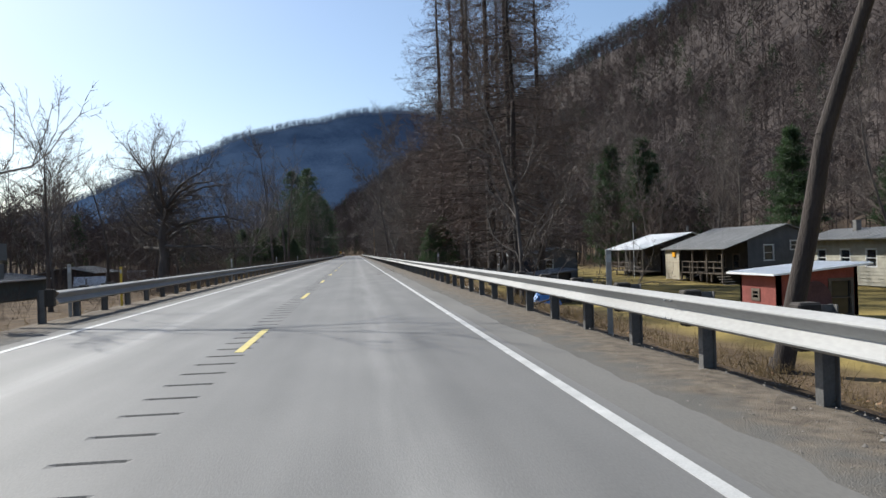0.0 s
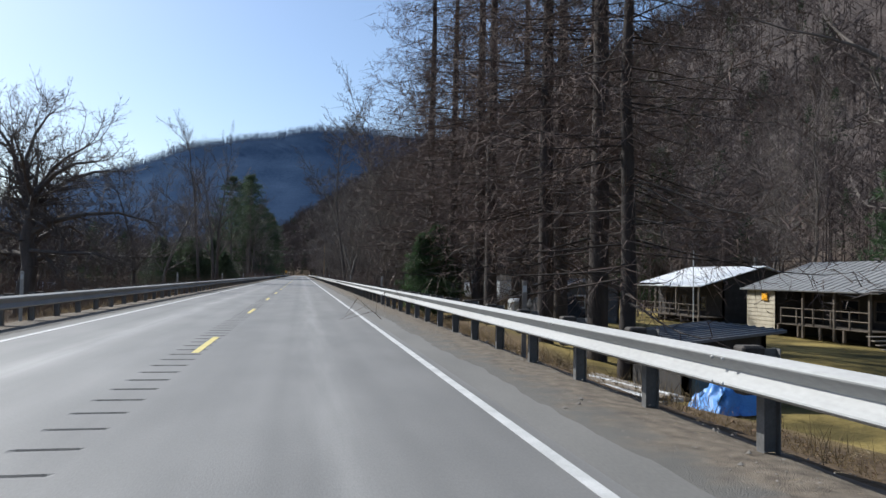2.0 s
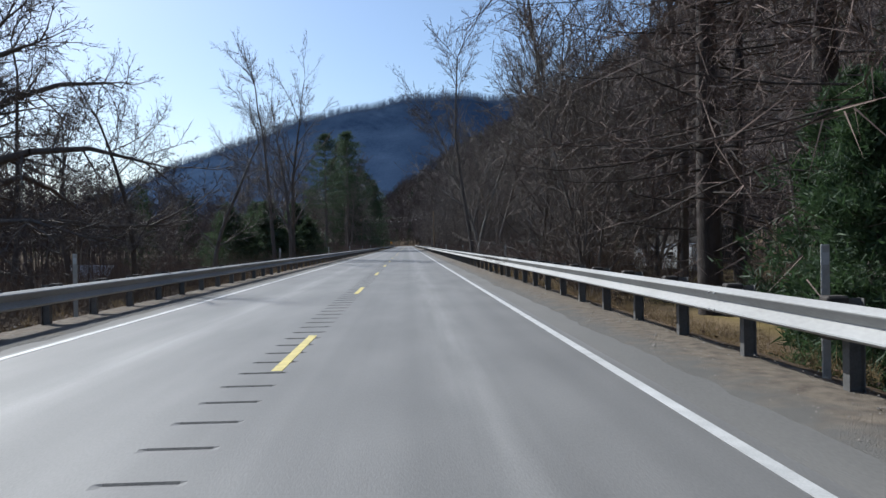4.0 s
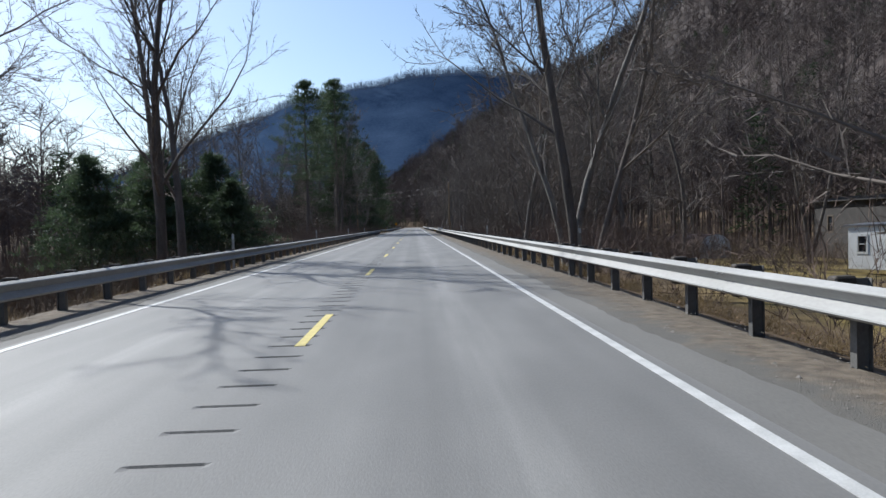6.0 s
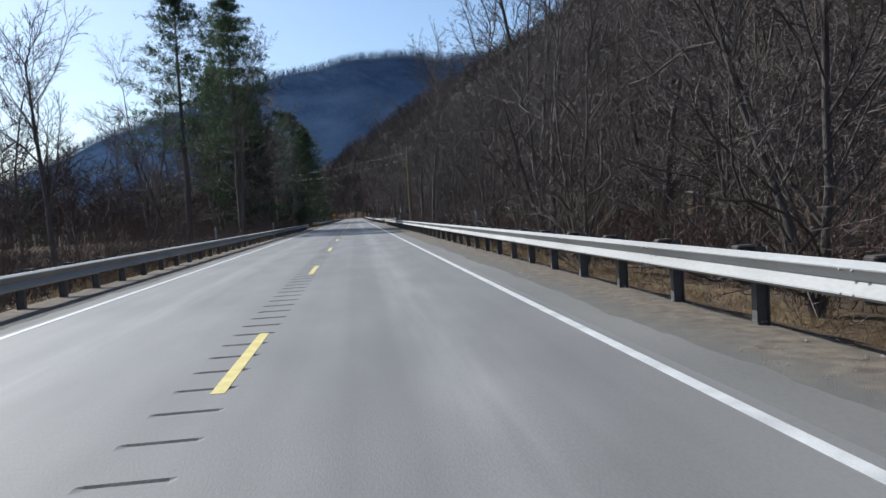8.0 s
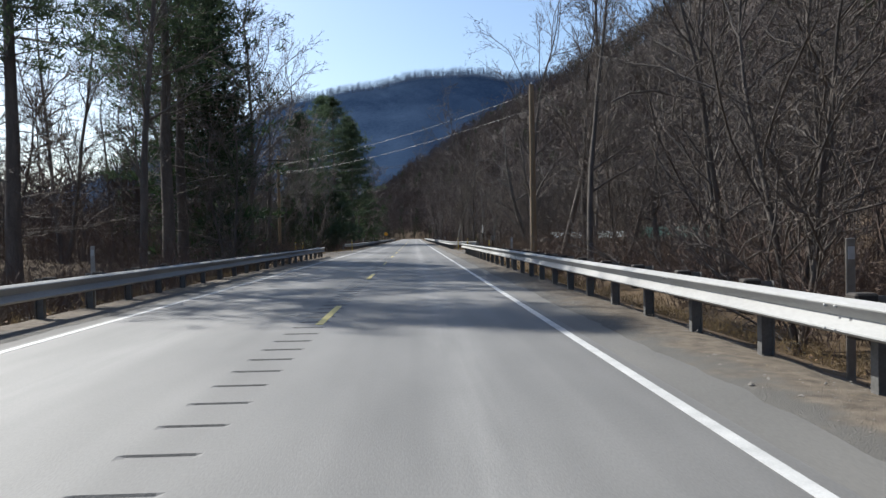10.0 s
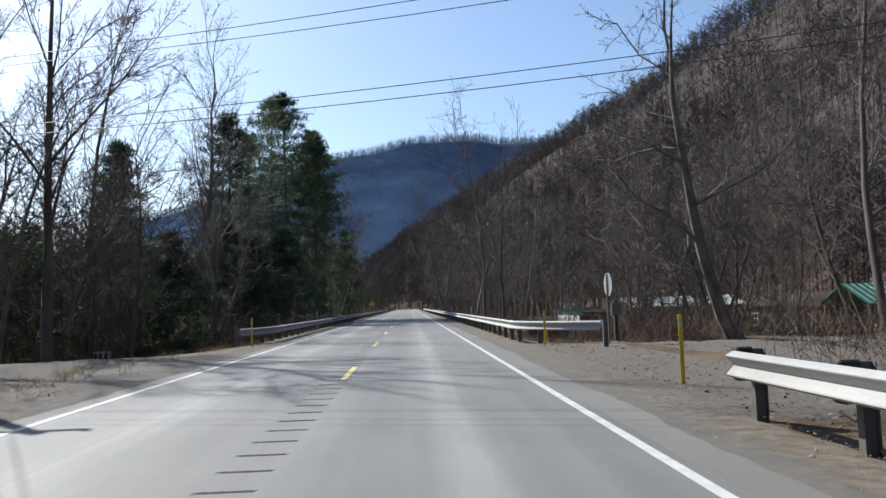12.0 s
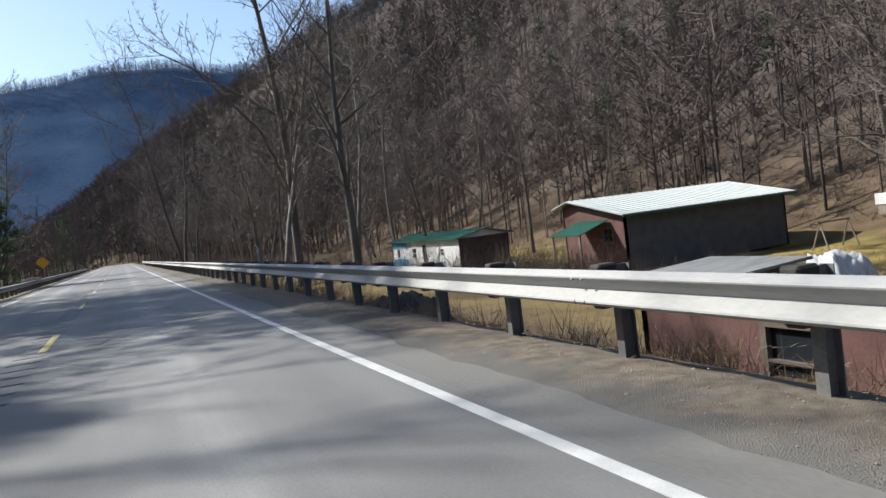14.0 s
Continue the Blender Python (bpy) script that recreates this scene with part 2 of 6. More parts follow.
def mesh_np(name, verts, tris, mat, smooth=False):
    """A triangle mesh from numpy arrays."""
    me = bpy.data.meshes.new(name)
    me.vertices.add(len(verts))
    me.vertices.foreach_set("co", np.asarray(verts, np.float32).ravel())
    me.loops.add(len(tris) * 3)
    me.loops.foreach_set("vertex_index", np.asarray(tris, np.int32).ravel())
    me.polygons.add(len(tris))
    me.polygons.foreach_set("loop_start", np.arange(0, len(tris) * 3, 3, dtype=np.int32))
    me.polygons.foreach_set("loop_total", np.full(len(tris), 3, dtype=np.int32))
    me.materials.append(mat)
    me.update(calc_edges=True)
    if smooth:
        me.shade_smooth()
    return me


def box_bm(bm, x0, x1, y0, y1, z0, z1, bevel=0.0):
    m = Matrix.LocRotScale(((x0 + x1) / 2, (y0 + y1) / 2, (z0 + z1) / 2), None, (x1 - x0, y1 - y0, z1 - z0))
    made = bmesh.ops.create_cube(bm, size=1, matrix=m)["verts"]
    if bevel:
        edges = list({ed for v in made for ed in v.link_edges})
        bmesh.ops.bevel(bm, geom=edges, offset=bevel, segments=1, affect="EDGES")


def part(name, bm, mat, parent=None, label=""):
    """Link a bmesh (or a mesh) as one object, under a thing or a part."""
    if isinstance(bm, bmesh.types.BMesh):
        me = bpy.data.meshes.new(name)
        bm.to_mesh(me)
        bm.free()
        me.materials.append(mat)
    else:
        me = bm
    ob = new(name, me)
    if parent:
        ob.parent = parent
    if label:
        tagged(ob, label)
    return ob


def box_part(name, size, mat, parent=None, label="", bevel=0.006):
    bm = bmesh.new()
    box_bm(bm, *size, bevel=bevel)
    return part(name, bm, mat, parent, label)


def thing(name, label, category, at=(0, 0, 0), turn=0.0, group="", kind=""):
    ob = new(name)
    ob.matrix_world = pose(*at, 0, 0, turn)
    return tagged(ob, label, category, group, kind)


# ---- the lie of the land ----


def ease(v, a, b):
    t = np.clip((np.asarray(v, float) - a) / (b - a), 0, 1)
    return t * t * (3 - 2 * t)


def foot_of_hill(y):
    """Where the wooded hill begins: beyond the yards, then swinging across the valley far ahead."""
    return np.interp(y, [-300, 180, 290, 380, 460, 540, 600, 680, 800, 900, 1021, 1400], [52, 50, 45, 47, 42, 28, 12, -12, -55, -90, -125, -180]) + 4 * np.sin(np.asarray(y) / 70)


def land(x, y):
    """Height of the ground: a raised road, low yards on both sides, a steep wooded hill beyond the right-hand yards."""
    x, y = np.asarray(x, float), np.asarray(y, float)
    level = 1 - 0.9 * ease(y, 216, 227) * (1 - ease(y, 243, 254)) + 0.4 * ease(y, 250, 262)
    right = (-0.95 * ease(x, 5.35, 8.4) - 1.0 * ease(x, 9, 30)) * level
    right = right - 0.75 * np.exp(-(((x - 12.5) / 4) ** 2) - ((y - 42) / 8) ** 2)
    left_level = 1 - 0.9 * ease(y, 216, 225) * (1 - ease(y, 243, 252))
    left = (-1.0 * ease(-x, 5.1, 8.4) - 1.4 * ease(-x, 8.0, 20.0)) * left_level
    foot = foot_of_hill(y)
    ridge = np.interp(y, [-300, 0, 260, 524, 642, 745, 854, 1021, 1400], [520, 430, 350, 264, 226, 200, 182, 150, 120])
    up = np.clip((x - foot) / (ridge - foot), 0, 1.6)
    hill = (178 - 41 * ease(y, 400, 870)) * np.where(up < 1, np.sin(np.minimum(up, 1) * np.pi / 2) ** 1.3, 1 - 0.25 * (up - 1))
    hill = hill + ease(up, 0.05, 0.4) * (1 - 0.7 * ease(up, 0.7, 1.0)) * (2.4 * np.sin(x / 23 + y / 41) + 3.4 * np.sin(y / 33 - x / 60))
    far_left = 34 * ease(-x, 110, 330) + 35 * ease(-x, 330, 700)
    return right + left + hill + far_left


def ground_sheet():
    xs = np.r_[-2500, -1500, np.arange(-1000, -310, 60), np.arange(-310, -100, 20), np.arange(-100, -14, 6), np.arange(-14, -4, 0.8), -3.9, -2, 0, 2, 4.3, np.arange(5.3, 14, 0.7), np.arange(14, 60, 3), np.arange(60, 470, 9), np.arange(470, 1000, 60), 1500, 2500]
    ys = np.r_[-600, -300, np.arange(-120, 430, 4.0), np.arange(430, 1300, 22), np.arange(1300, 2400, 150)]
    X, Y = np.meshgrid(xs, ys)
    Z = land(X, Y) - 0.03
    rough = ease(np.abs(X), 6.5, 9)
    Z = Z + rough * 0.12 * (np.sin(X * 1.7 + Y * 0.9) * np.sin(Y * 0.61 - X * 0.4))
    fade = 1 - ease(Y, 1050, 1300)
    Z = Z * np.where(X > foot_of_hill(Y), fade, 1)
    v = np.stack([X, Y, Z], -1).reshape(-1, 3)
    w, h = len(xs), len(ys)
    i = (np.arange(h - 1)[:, None] * w + np.arange(w - 1)[None]).ravel()
    tris = np.concatenate([np.stack([i, i + 1, i + w + 1], 1), np.stack([i, i + w + 1, i + w], 1)])
    me = mesh_np("ground", v, tris, M["ground"], smooth=True)
    lawn = ease(X, 9.5, 11.5) * (1 - ease(X, 38, 45)) * (ease(Y, -60, -50) * (1 - ease(Y, 100, 125)) + (0.4 + 0.6 * ease(X, 26, 33)) * ease(Y, 262, 276) * (1 - ease(Y, 330, 350)))
    lawn = np.maximum(lawn, 0.75 * ease(X, 16, 19) * (1 - ease(X, 40, 46)) * ease(Y, 118, 124) * (1 - ease(Y, 150, 190)))
    at = me.attributes.new("lawn", "FLOAT", "POINT")
    at.data.foreach_set("value", np.clip(lawn, 0, 1).ravel().astype(np.float32))
    at = me.attributes.new("hill", "FLOAT", "POINT")
    at.data.foreach_set("value", ease(X - foot_of_hill(Y), 0, 30).ravel().astype(np.float32))
    tagged(new("ground", me), "brown leaf litter and dry yellow-green lawn on low valley ground", "ground", kind="structure")


ground_sheet()


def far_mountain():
    """The wooded ridge that closes the valley, far behind the rest, with distance haze in its blue colour."""
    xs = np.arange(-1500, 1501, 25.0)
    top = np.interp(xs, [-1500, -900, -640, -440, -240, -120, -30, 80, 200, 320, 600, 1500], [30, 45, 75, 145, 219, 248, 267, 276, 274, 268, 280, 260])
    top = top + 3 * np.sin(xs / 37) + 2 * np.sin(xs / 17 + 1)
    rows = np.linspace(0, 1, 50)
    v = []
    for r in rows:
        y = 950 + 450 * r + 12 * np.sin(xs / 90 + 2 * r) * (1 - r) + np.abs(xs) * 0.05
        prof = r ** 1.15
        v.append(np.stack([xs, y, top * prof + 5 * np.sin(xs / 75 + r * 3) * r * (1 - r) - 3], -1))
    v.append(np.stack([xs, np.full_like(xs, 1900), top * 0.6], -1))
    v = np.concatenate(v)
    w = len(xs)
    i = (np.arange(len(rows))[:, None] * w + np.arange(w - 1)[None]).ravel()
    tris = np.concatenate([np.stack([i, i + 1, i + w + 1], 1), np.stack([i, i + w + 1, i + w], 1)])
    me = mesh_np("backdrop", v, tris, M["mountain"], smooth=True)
    tagged(new("backdrop", me), "distant wooded mountain ridge closing the valley, its haze painted blue", "mountain", kind="structure")
    # bare trees along the skyline, paled and blued in colour for the haze
    rnd = np.random.RandomState(4)
    n = 7000
    x = rnd.uniform(-700, 600, n)
    h = rnd.uniform(1.2, 4.8, n)
    y = 1385 + np.abs(x) * 0.05 + rnd.uniform(-30, 20, n)
    z = np.interp(x, xs, top) - 5
    wv = rnd.uniform(0.18, 0.36, n)
    p = np.stack([x, y, z - 6], -1)
    o = 0 * h
    tri = np.stack([p + np.stack([-wv, o, o], -1), p + np.stack([wv, o, o], -1), p + np.stack([rnd.uniform(-1, 1, n), o, h + 10], -1)], 1)
    sides = []
    for _ in range(5):
        f = rnd.uniform(0.35, 0.8, n) * (h + 10)
        sides.append(np.stack([p + np.stack([o, o, f], -1), p + np.stack([o, o, f + 0.3], -1), p + np.stack([rnd.uniform(-2.6, 2.6, n), o, f + rnd.uniform(1.5, 4, n)], -1)], 1))
    tri = np.concatenate([tri] + sides)
    me = mesh_np("ridge_trees", tri.reshape(-1, 3), np.arange(len(tri) * 3).reshape(-1, 3), M["hazed_ridge_twig"])
    tagged(new("ridge_trees", me), "thin bare trees fringing the far ridge line, haze painted in pale blue", "trees", kind="stuff")


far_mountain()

# ---- road ----
Y0, Y1 = -60.0, 560.0
PERIOD, DASH, PHASE = 12.19, 3.05, 0.73


def strip(name, x0, x1, z, mat, y0=Y0, y1=Y1, crown=0.0):
    ys = np.r_[np.arange(y0, min(y1, 420), 4.0), min(y1, 420), y1] if y1 > 420 else np.r_[np.arange(y0, y1, 4.0), y1]
    v, f = [], []
    for n, y in enumerate(ys):
        v += [(x0, y, z), (x1, y, z), (x1, y, z - 0.06), (x0, y, z - 0.06)]
        if n:
            q = n * 4
            f += [(q - 4, q - 3, q + 1, q), (q - 3, q - 2, q + 2, q + 1), (q - 1, q - 4, q, q + 3)]
    return mesh_from(name, v, f, mat)


def build_road():
    road = thing("road", "worn grey two-lane asphalt road with faded tyre tracks", "road", kind="structure")
    part("lane", strip("lane", -3.78, -0.36, 0.0, M["asphalt"]), None, road)
    part("lane", strip("lane", 0.18, 3.78, 0.0, M["asphalt"]), None, road)
    # rumble grooves cut along the centre, each steep far wall coloured darker as shade
    v, f, fm = [], [], []
    y = Y0
    rows = []
    while y < 420:
        rows += [(y, 0.0), (y + 0.55, 0.0), (y + 0.6, -0.009), (y + 0.65, -0.014), (y + 0.672, -0.001)]
        y += 0.72
    rows += [(Y1, 0.0)]
    for n, (y, z) in enumerate(rows):
        v += [(-0.36, y, 0), (-0.31, y, z), (0.13, y, z), (0.18, y, 0)]
        if n:
            q = n * 4
            for c in range(3):
                f.append((q - 4 + c, q - 3 + c, q + 1 + c, q + c))
                fm.append(1 if c == 1 and z == -0.001 else 0)
    me = mesh_from("rumble_strip", v, f, M["asphalt"])
    me.materials.append(M["groove_shade"])
    me.polygons.foreach_set("material_index", fm)
    part("rumble_strip", me, None, road, "row of grooves cut along the centre line, shade painted on their far walls")
    for x, n in ((3.6, "edge_line"), (-3.63, "edge_line")):
        part(n, strip(n, x - 0.056, x + 0.056, 0.004, M["white_paint"]), None, road, "white painted edge line")
    d = mesh_from("dash", [(-0.06, 0, 0.004), (0.06, 0, 0.004), (0.06, DASH, 0.004), (-0.06, DASH, 0.004), (-0.06, 0, -0.02), (0.06, 0, -0.02), (0.06, DASH, -0.02), (-0.06, DASH, -0.02)],
                  [(0, 1, 2, 3), (4, 5, 1, 0), (5, 6, 2, 1), (7, 4, 0, 3)], M["yellow_paint"])
    for k in range(-4, 36):
        ob = part("dash", d, None, road)
        ob.location = (0.03, PHASE + k * PERIOD, 0)
    sh = thing("pavement", "light grey asphalt shoulder beside the edge line", "shoulder", kind="structure")
    part("shoulder", strip("shoulder", 3.78, 4.95, -0.004, M["shoulder"]), None, sh)
    part("shoulder", strip("shoulder", -4.6, -3.78, -0.004, M["shoulder"]), None, sh)
    rn = np.random.RandomState(2)
    for a, b in ((4.2, 5.62), (-4.0, -5.6)):
        ys = np.arange(Y0, 420, 0.45)
        us = np.linspace(0, 1, 9)
        U, Y = np.meshgrid(us, ys)
        edge = 0.06 * np.sin(Y * 0.31) * np.sin(Y * 0.83 + 1) + rn.uniform(-0.06, 0.06, U.shape)
        X = a + (b - a) * U + edge * (1 - U) * np.sign(b - a)
        Z = np.where(U == 0, -0.012, 0.004 + (rn.uniform(-0.006, 0.022, U.shape) + 0.012) * U - 0.09 * U ** 4)
        v = np.stack([X, Y + rn.uniform(-0.1, 0.1, U.shape), Z], -1).reshape(-1, 3)
        i = (np.arange(len(ys) - 1)[:, None] * 9 + np.arange(8)[None]).ravel()
        t = np.concatenate([np.stack([i, i + 1, i + 10], 1), np.stack([i, i + 10, i + 9], 1)])
        t = t if b > a else t[:, ::-1]
        me = mesh_np("gravel_verge", v, t, M["verge"], True)
        me.attributes.new("grit", "FLOAT", "POINT").data.foreach_set("value", U.ravel().astype(np.float32))
        tagged(part("gravel_verge", me, None), "brown gravel and grit verge under the guardrail", "gravel", kind="structure")


build_road()


def loose_stones():
    """Grit and small stones lying on both verges, thickest near the posts, with straw and twigs among them."""
    rn = np.random.RandomState(12)
    n = 26000
    near = rn.random(n) < 0.75
    x = np.where(near, 4.35 + 1.25 * rn.random(n) ** 0.8, -4.2 - 1.3 * rn.random(n) ** 0.8)
    y = rn.uniform(-4, 330, n)
    r = rn.uniform(0.004, 0.015, n) * np.where(rn.random(n) < 0.05, 2.4, 1.0)
    z = np.where(np.abs(x) > 5.5, -0.02, 0.012)
    base = np.array([[1, 0, 0], [0, 1, 0], [-1, 0, 0], [0, -1, 0], [0, 0, 0.8]])
    v = base[None] * r[:, None, None] * rn.uniform(0.6, 1.3, (n, 5, 1)) + np.stack([x, y, z], -1)[:, None]
    f = np.array([[0, 1, 4], [1, 2, 4], [2, 3, 4], [3, 0, 4]])
    t = (np.arange(n) * 5)[:, None, None] + f[None]
    tagged(new("loose_stones", mesh_np("loose_stones", v.reshape(-1, 3), t.reshape(-1, 3), M["stone"])), "loose grey-brown stones and grit on the verges", "stones", kind="stuff")
    n = 9000
    x = np.where(rn.random(n) < 0.8, 4.75 + 1.6 * rn.random(n) ** 0.7, -4.25 - 1.2 * rn.random(n))
    y = rn.uniform(-4, 330, n)
    a = np.stack([x, y, np.where(np.abs(x) > 5.6, 0.0, 0.035) + rn.uniform(-0.01, 0.015, n)], -1)
    d = rn.normal(0, 1, (n, 3)) * [1, 1, 0.12]
    d *= (rn.uniform(0.03, 0.16, n) * np.where(rn.random(n) < 0.04, 3, 1) / np.linalg.norm(d, axis=1))[:, None]
    w = np.cross(d, [0, 0, 1.0])
    w *= (rn.uniform(0.0025, 0.006, n) / np.linalg.norm(w, axis=1))[:, None]
    v = np.stack([a - w, a + w, a + d], 1).reshape(-1, 3)
    tagged(new("straw_litter", mesh_np("straw_litter", v, np.arange(3 * n).reshape(-1, 3), M["straw"])), "scattered straw, dead leaves and twigs on the verges", "litter", kind="stuff")


loose_stones()

# ---- guardrails ----
POST_GAP = 2.0
W_PROFILE = [(d * 1.15, z) for d, z in ((0.0, 0.0), (0.012, 0.003), (0.072, 0.03), (0.083, 0.042), (0.08, 0.056), (0.006, 0.147), (0.006, 0.156), (0.08, 0.25), (0.083, 0.262), (0.074, 0.275), (0.012, 0.308), (0.0, 0.312))]


def rail_mesh(length, flare=0.0):
    """One W-beam panel along +y, its humps towards -x, swept along a curve if flared."""
    v, f = [], []
    n = 1 if not flare else 8
    outer = [(-d, z) for d, z in W_PROFILE]
    inner = [(-d + 0.006, z) for d, z in reversed(W_PROFILE)]
    ring = outer + inner
    for s in range(n + 1):
        t = s / n
        for d, z in ring:
            v.append((d + flare * t * t, length * t, z))
        if s:
            q, p = s * len(ring), (s - 1) * len(ring)
            for c in range(len(ring)):
                e2 = (c + 1) % len(ring)
                f.append((p + c, q + c, q + e2, p + e2))
    f += [tuple(range(len(ring)))[::-1], tuple(n * len(ring) + c for c in range(len(ring)))]
    me = mesh_from("rail_panel", v, f, M["galvanised"])
    return me


def post_mesh():
    bm = bmesh.new()
    for x0, x1, y0, y1 in ((-0.075, -0.064, -0.05, 0.05), (0.064, 0.075, -0.05, 0.05), (-0.064, 0.064, -0.004, 0.004)):
        box_bm(bm, x0, x1, y0, y1, -0.7, 0.8)
    me = bpy.data.meshes.new("post")
    bm.to_mesh(me)
    bm.free()
    me.materials.append(M["post_steel"])
    return me


def block_mesh():
    bm = bmesh.new()
    box_bm(bm, -0.1, 0.1, -0.075, 0.075, 0.44, 0.825, bevel=0.018)
    me = bpy.data.meshes.new("blockout")
    bm.to_mesh(me)
    bm.free()
    me.materials.append(M["post_wood"])
    return me


def bolt_mesh():
    bm = bmesh.new()
    bmesh.ops.create_icosphere(bm, subdivisions=1, radius=0.017)
    me = bpy.data.meshes.new("bolt")
    bm.to_mesh(me)
    bm.free()
    me.materials.append(M["galvanised"])
    return me


RAIL, POST, BLOCK, BOLT = rail_mesh(2 * POST_GAP), post_mesh(), block_mesh(), bolt_mesh()


def guardrail(side, y0, y1, flare_start=False, flare_end=False):
    """A W-beam barrier on steel posts; side 1 stands right of the road, -1 left of it."""
    x, lift = (5.12, 0.0) if side > 0 else (-4.88, -0.08)
    g = thing("guardrail", "galvanised steel W-beam guardrail on dark posts along the verge", "guardrail", (x, y0, lift), group="guardrails along the road")
    n = int(round((y1 - y0) / (2 * POST_GAP)))
    for k in range(n):
        ob = part("rail_panel", RAIL, None, g)
        ob.matrix_local = pose(0, k * 2 * POST_GAP, 0.47) if side > 0 else pose(0, (k + 1) * 2 * POST_GAP, 0.47, 0, 0, 180)
        if y0 + k * 4 < 330:
            for dz in (0.045, 0.242):
                for dy in (0.05, 0.2):
                    b = part("bolt", BOLT, None, g)
                    b.location = (-0.094 * side, k * 2 * POST_GAP + dy, 0.47 + dz)
    for k in range(2 * n + 1):
        p = part("post", POST, None, g)
        p.location = (0.28 * side, k * POST_GAP, 0)
        b = part("blockout", BLOCK, None, g)
        b.location = (0.105 * side, k * POST_GAP, 0)
    for at_end, wanted in ((0, flare_start), (1, flare_end)):
        if wanted:
            me = rail_mesh(4.0, 2.3 if wanted == 2 else 0.9)
            ob = part("end_panel", me, None, g, "curved end panel of the guardrail")
            if side > 0:
                ob.matrix_local = pose(0, n * 2 * POST_GAP, 0.47) if at_end else pose(0, 0, 0.47) @ Matrix.Diagonal((1, -1, 1, 1))
            else:
                ob.matrix_local = (pose(0, n * 2 * POST_GAP, 0.47) if at_end else pose(0, 0, 0.47) @ Matrix.Diagonal((1, -1, 1, 1))) @ Matrix.Diagonal((-1, 1, 1, 1))
            for s in (0.5, 1.0):
                p = part("post", POST, None, g)
                f = (2.3 if wanted == 2 else 0.9) * s * s
                p.location = ((f + 0.12) * side, (n * 2 * POST_GAP + 4 * s - 0.1) if at_end else -4 * s + 0.1, 0)
    return g


guardrail(1, -14.0, 226.0)
guardrail(1, 244.4, 420.4, flare_start=2)
guardrail(-1, 19.4, 223.4, flare_end=1)
guardrail(-1, 252.5, 420.5, flare_start=1)

# ---- trees ----


def tubes(segs, sides):
    """Tapered tubes for rows of x y z, x y z, r, r: vertices and triangles."""
    s = np.asarray(segs, float)
    a, b, ra, rb = s[:, :3], s[:, 3:6], s[:, 6], s[:, 7]
    d = b - a
    d /= np.linalg.norm(d, axis=1)[:, None] + 1e-9
    ref = np.where(np.abs(d[:, 2:]) < 0.9, [[0, 0, 1.0]], [[1.0, 0, 0]])
    u = np.cross(d, ref)
    u /= np.linalg.norm(u, axis=1)[:, None] + 1e-9
    w = np.cross(d, u)
    ang = np.arange(sides) * 2 * np.pi / sides
    ring = u[:, None] * np.cos(ang)[None, :, None] + w[:, None] * np.sin(ang)[None, :, None]
    v = np.concatenate([a[:, None] + ring * ra[:, None, None], b[:, None] + ring * rb[:, None, None]], 1)
    base = (np.arange(len(s)) * 2 * sides)[:, None]
    i = np.arange(sides)
    j = (i + 1) % sides
    t1 = np.stack([i, j, j + sides], 1)
    t2 = np.stack([i, j + sides, i + sides], 1)
    t = np.concatenate([t1, t2])
    return v.reshape(-1, 3), (base[:, :, None] + t[None]).reshape(-1, 3)


def tips(segs):
    """Twigs as slim three-sided spikes."""
    s = np.asarray(segs, float)
    a, b, ra = s[:, :3], s[:, 3:6], s[:, 6] * 1.2
    d = b - a
    d /= np.linalg.norm(d, axis=1)[:, None] + 1e-9
    ref = np.where(np.abs(d[:, 2:]) < 0.9, [[0, 0, 1.0]], [[1.0, 0, 0]])
    u = np.cross(d, ref)
    u /= np.linalg.norm(u, axis=1)[:, None] + 1e-9
    w = np.cross(d, u)
    r = ra[:, None]
    v = np.stack([a + u * r, a - 0.5 * u * r + 0.87 * w * r, a - 0.5 * u * r - 0.87 * w * r, b], 1)
    base = (np.arange(len(s)) * 4)[:, None, None]
    t = np.array([[0, 1, 3], [1, 2, 3], [2, 0, 3]])
    return v.reshape(-1, 3), (base + t[None]).reshape(-1, 3)


def blades(segs):
    """The finest twigs as single slivers."""
    s = np.asarray(segs, float)
    a, b, ra = s[:, :3], s[:, 3:6], s[:, 6] * 1.25
    rn = np.random.RandomState(len(s))
    u = np.cross(b - a, rn.normal(0, 1, a.shape))
    u *= ra[:, None] / (np.linalg.norm(u, axis=1)[:, None] + 1e-9)
    return np.stack([a + u, a - u, b], 1).reshape(-1, 3), np.arange(len(s) * 3).reshape(-1, 3)


def turn_off(d, angle, rnd):
    """A direction at an angle from d, to a random side."""
    side = d.cross(Vector((rnd.gauss(0, 1), rnd.gauss(0, 1), rnd.gauss(0, 1))))
    side.normalize()
    return (d * math.cos(angle) + side * math.sin(angle)).normalized()


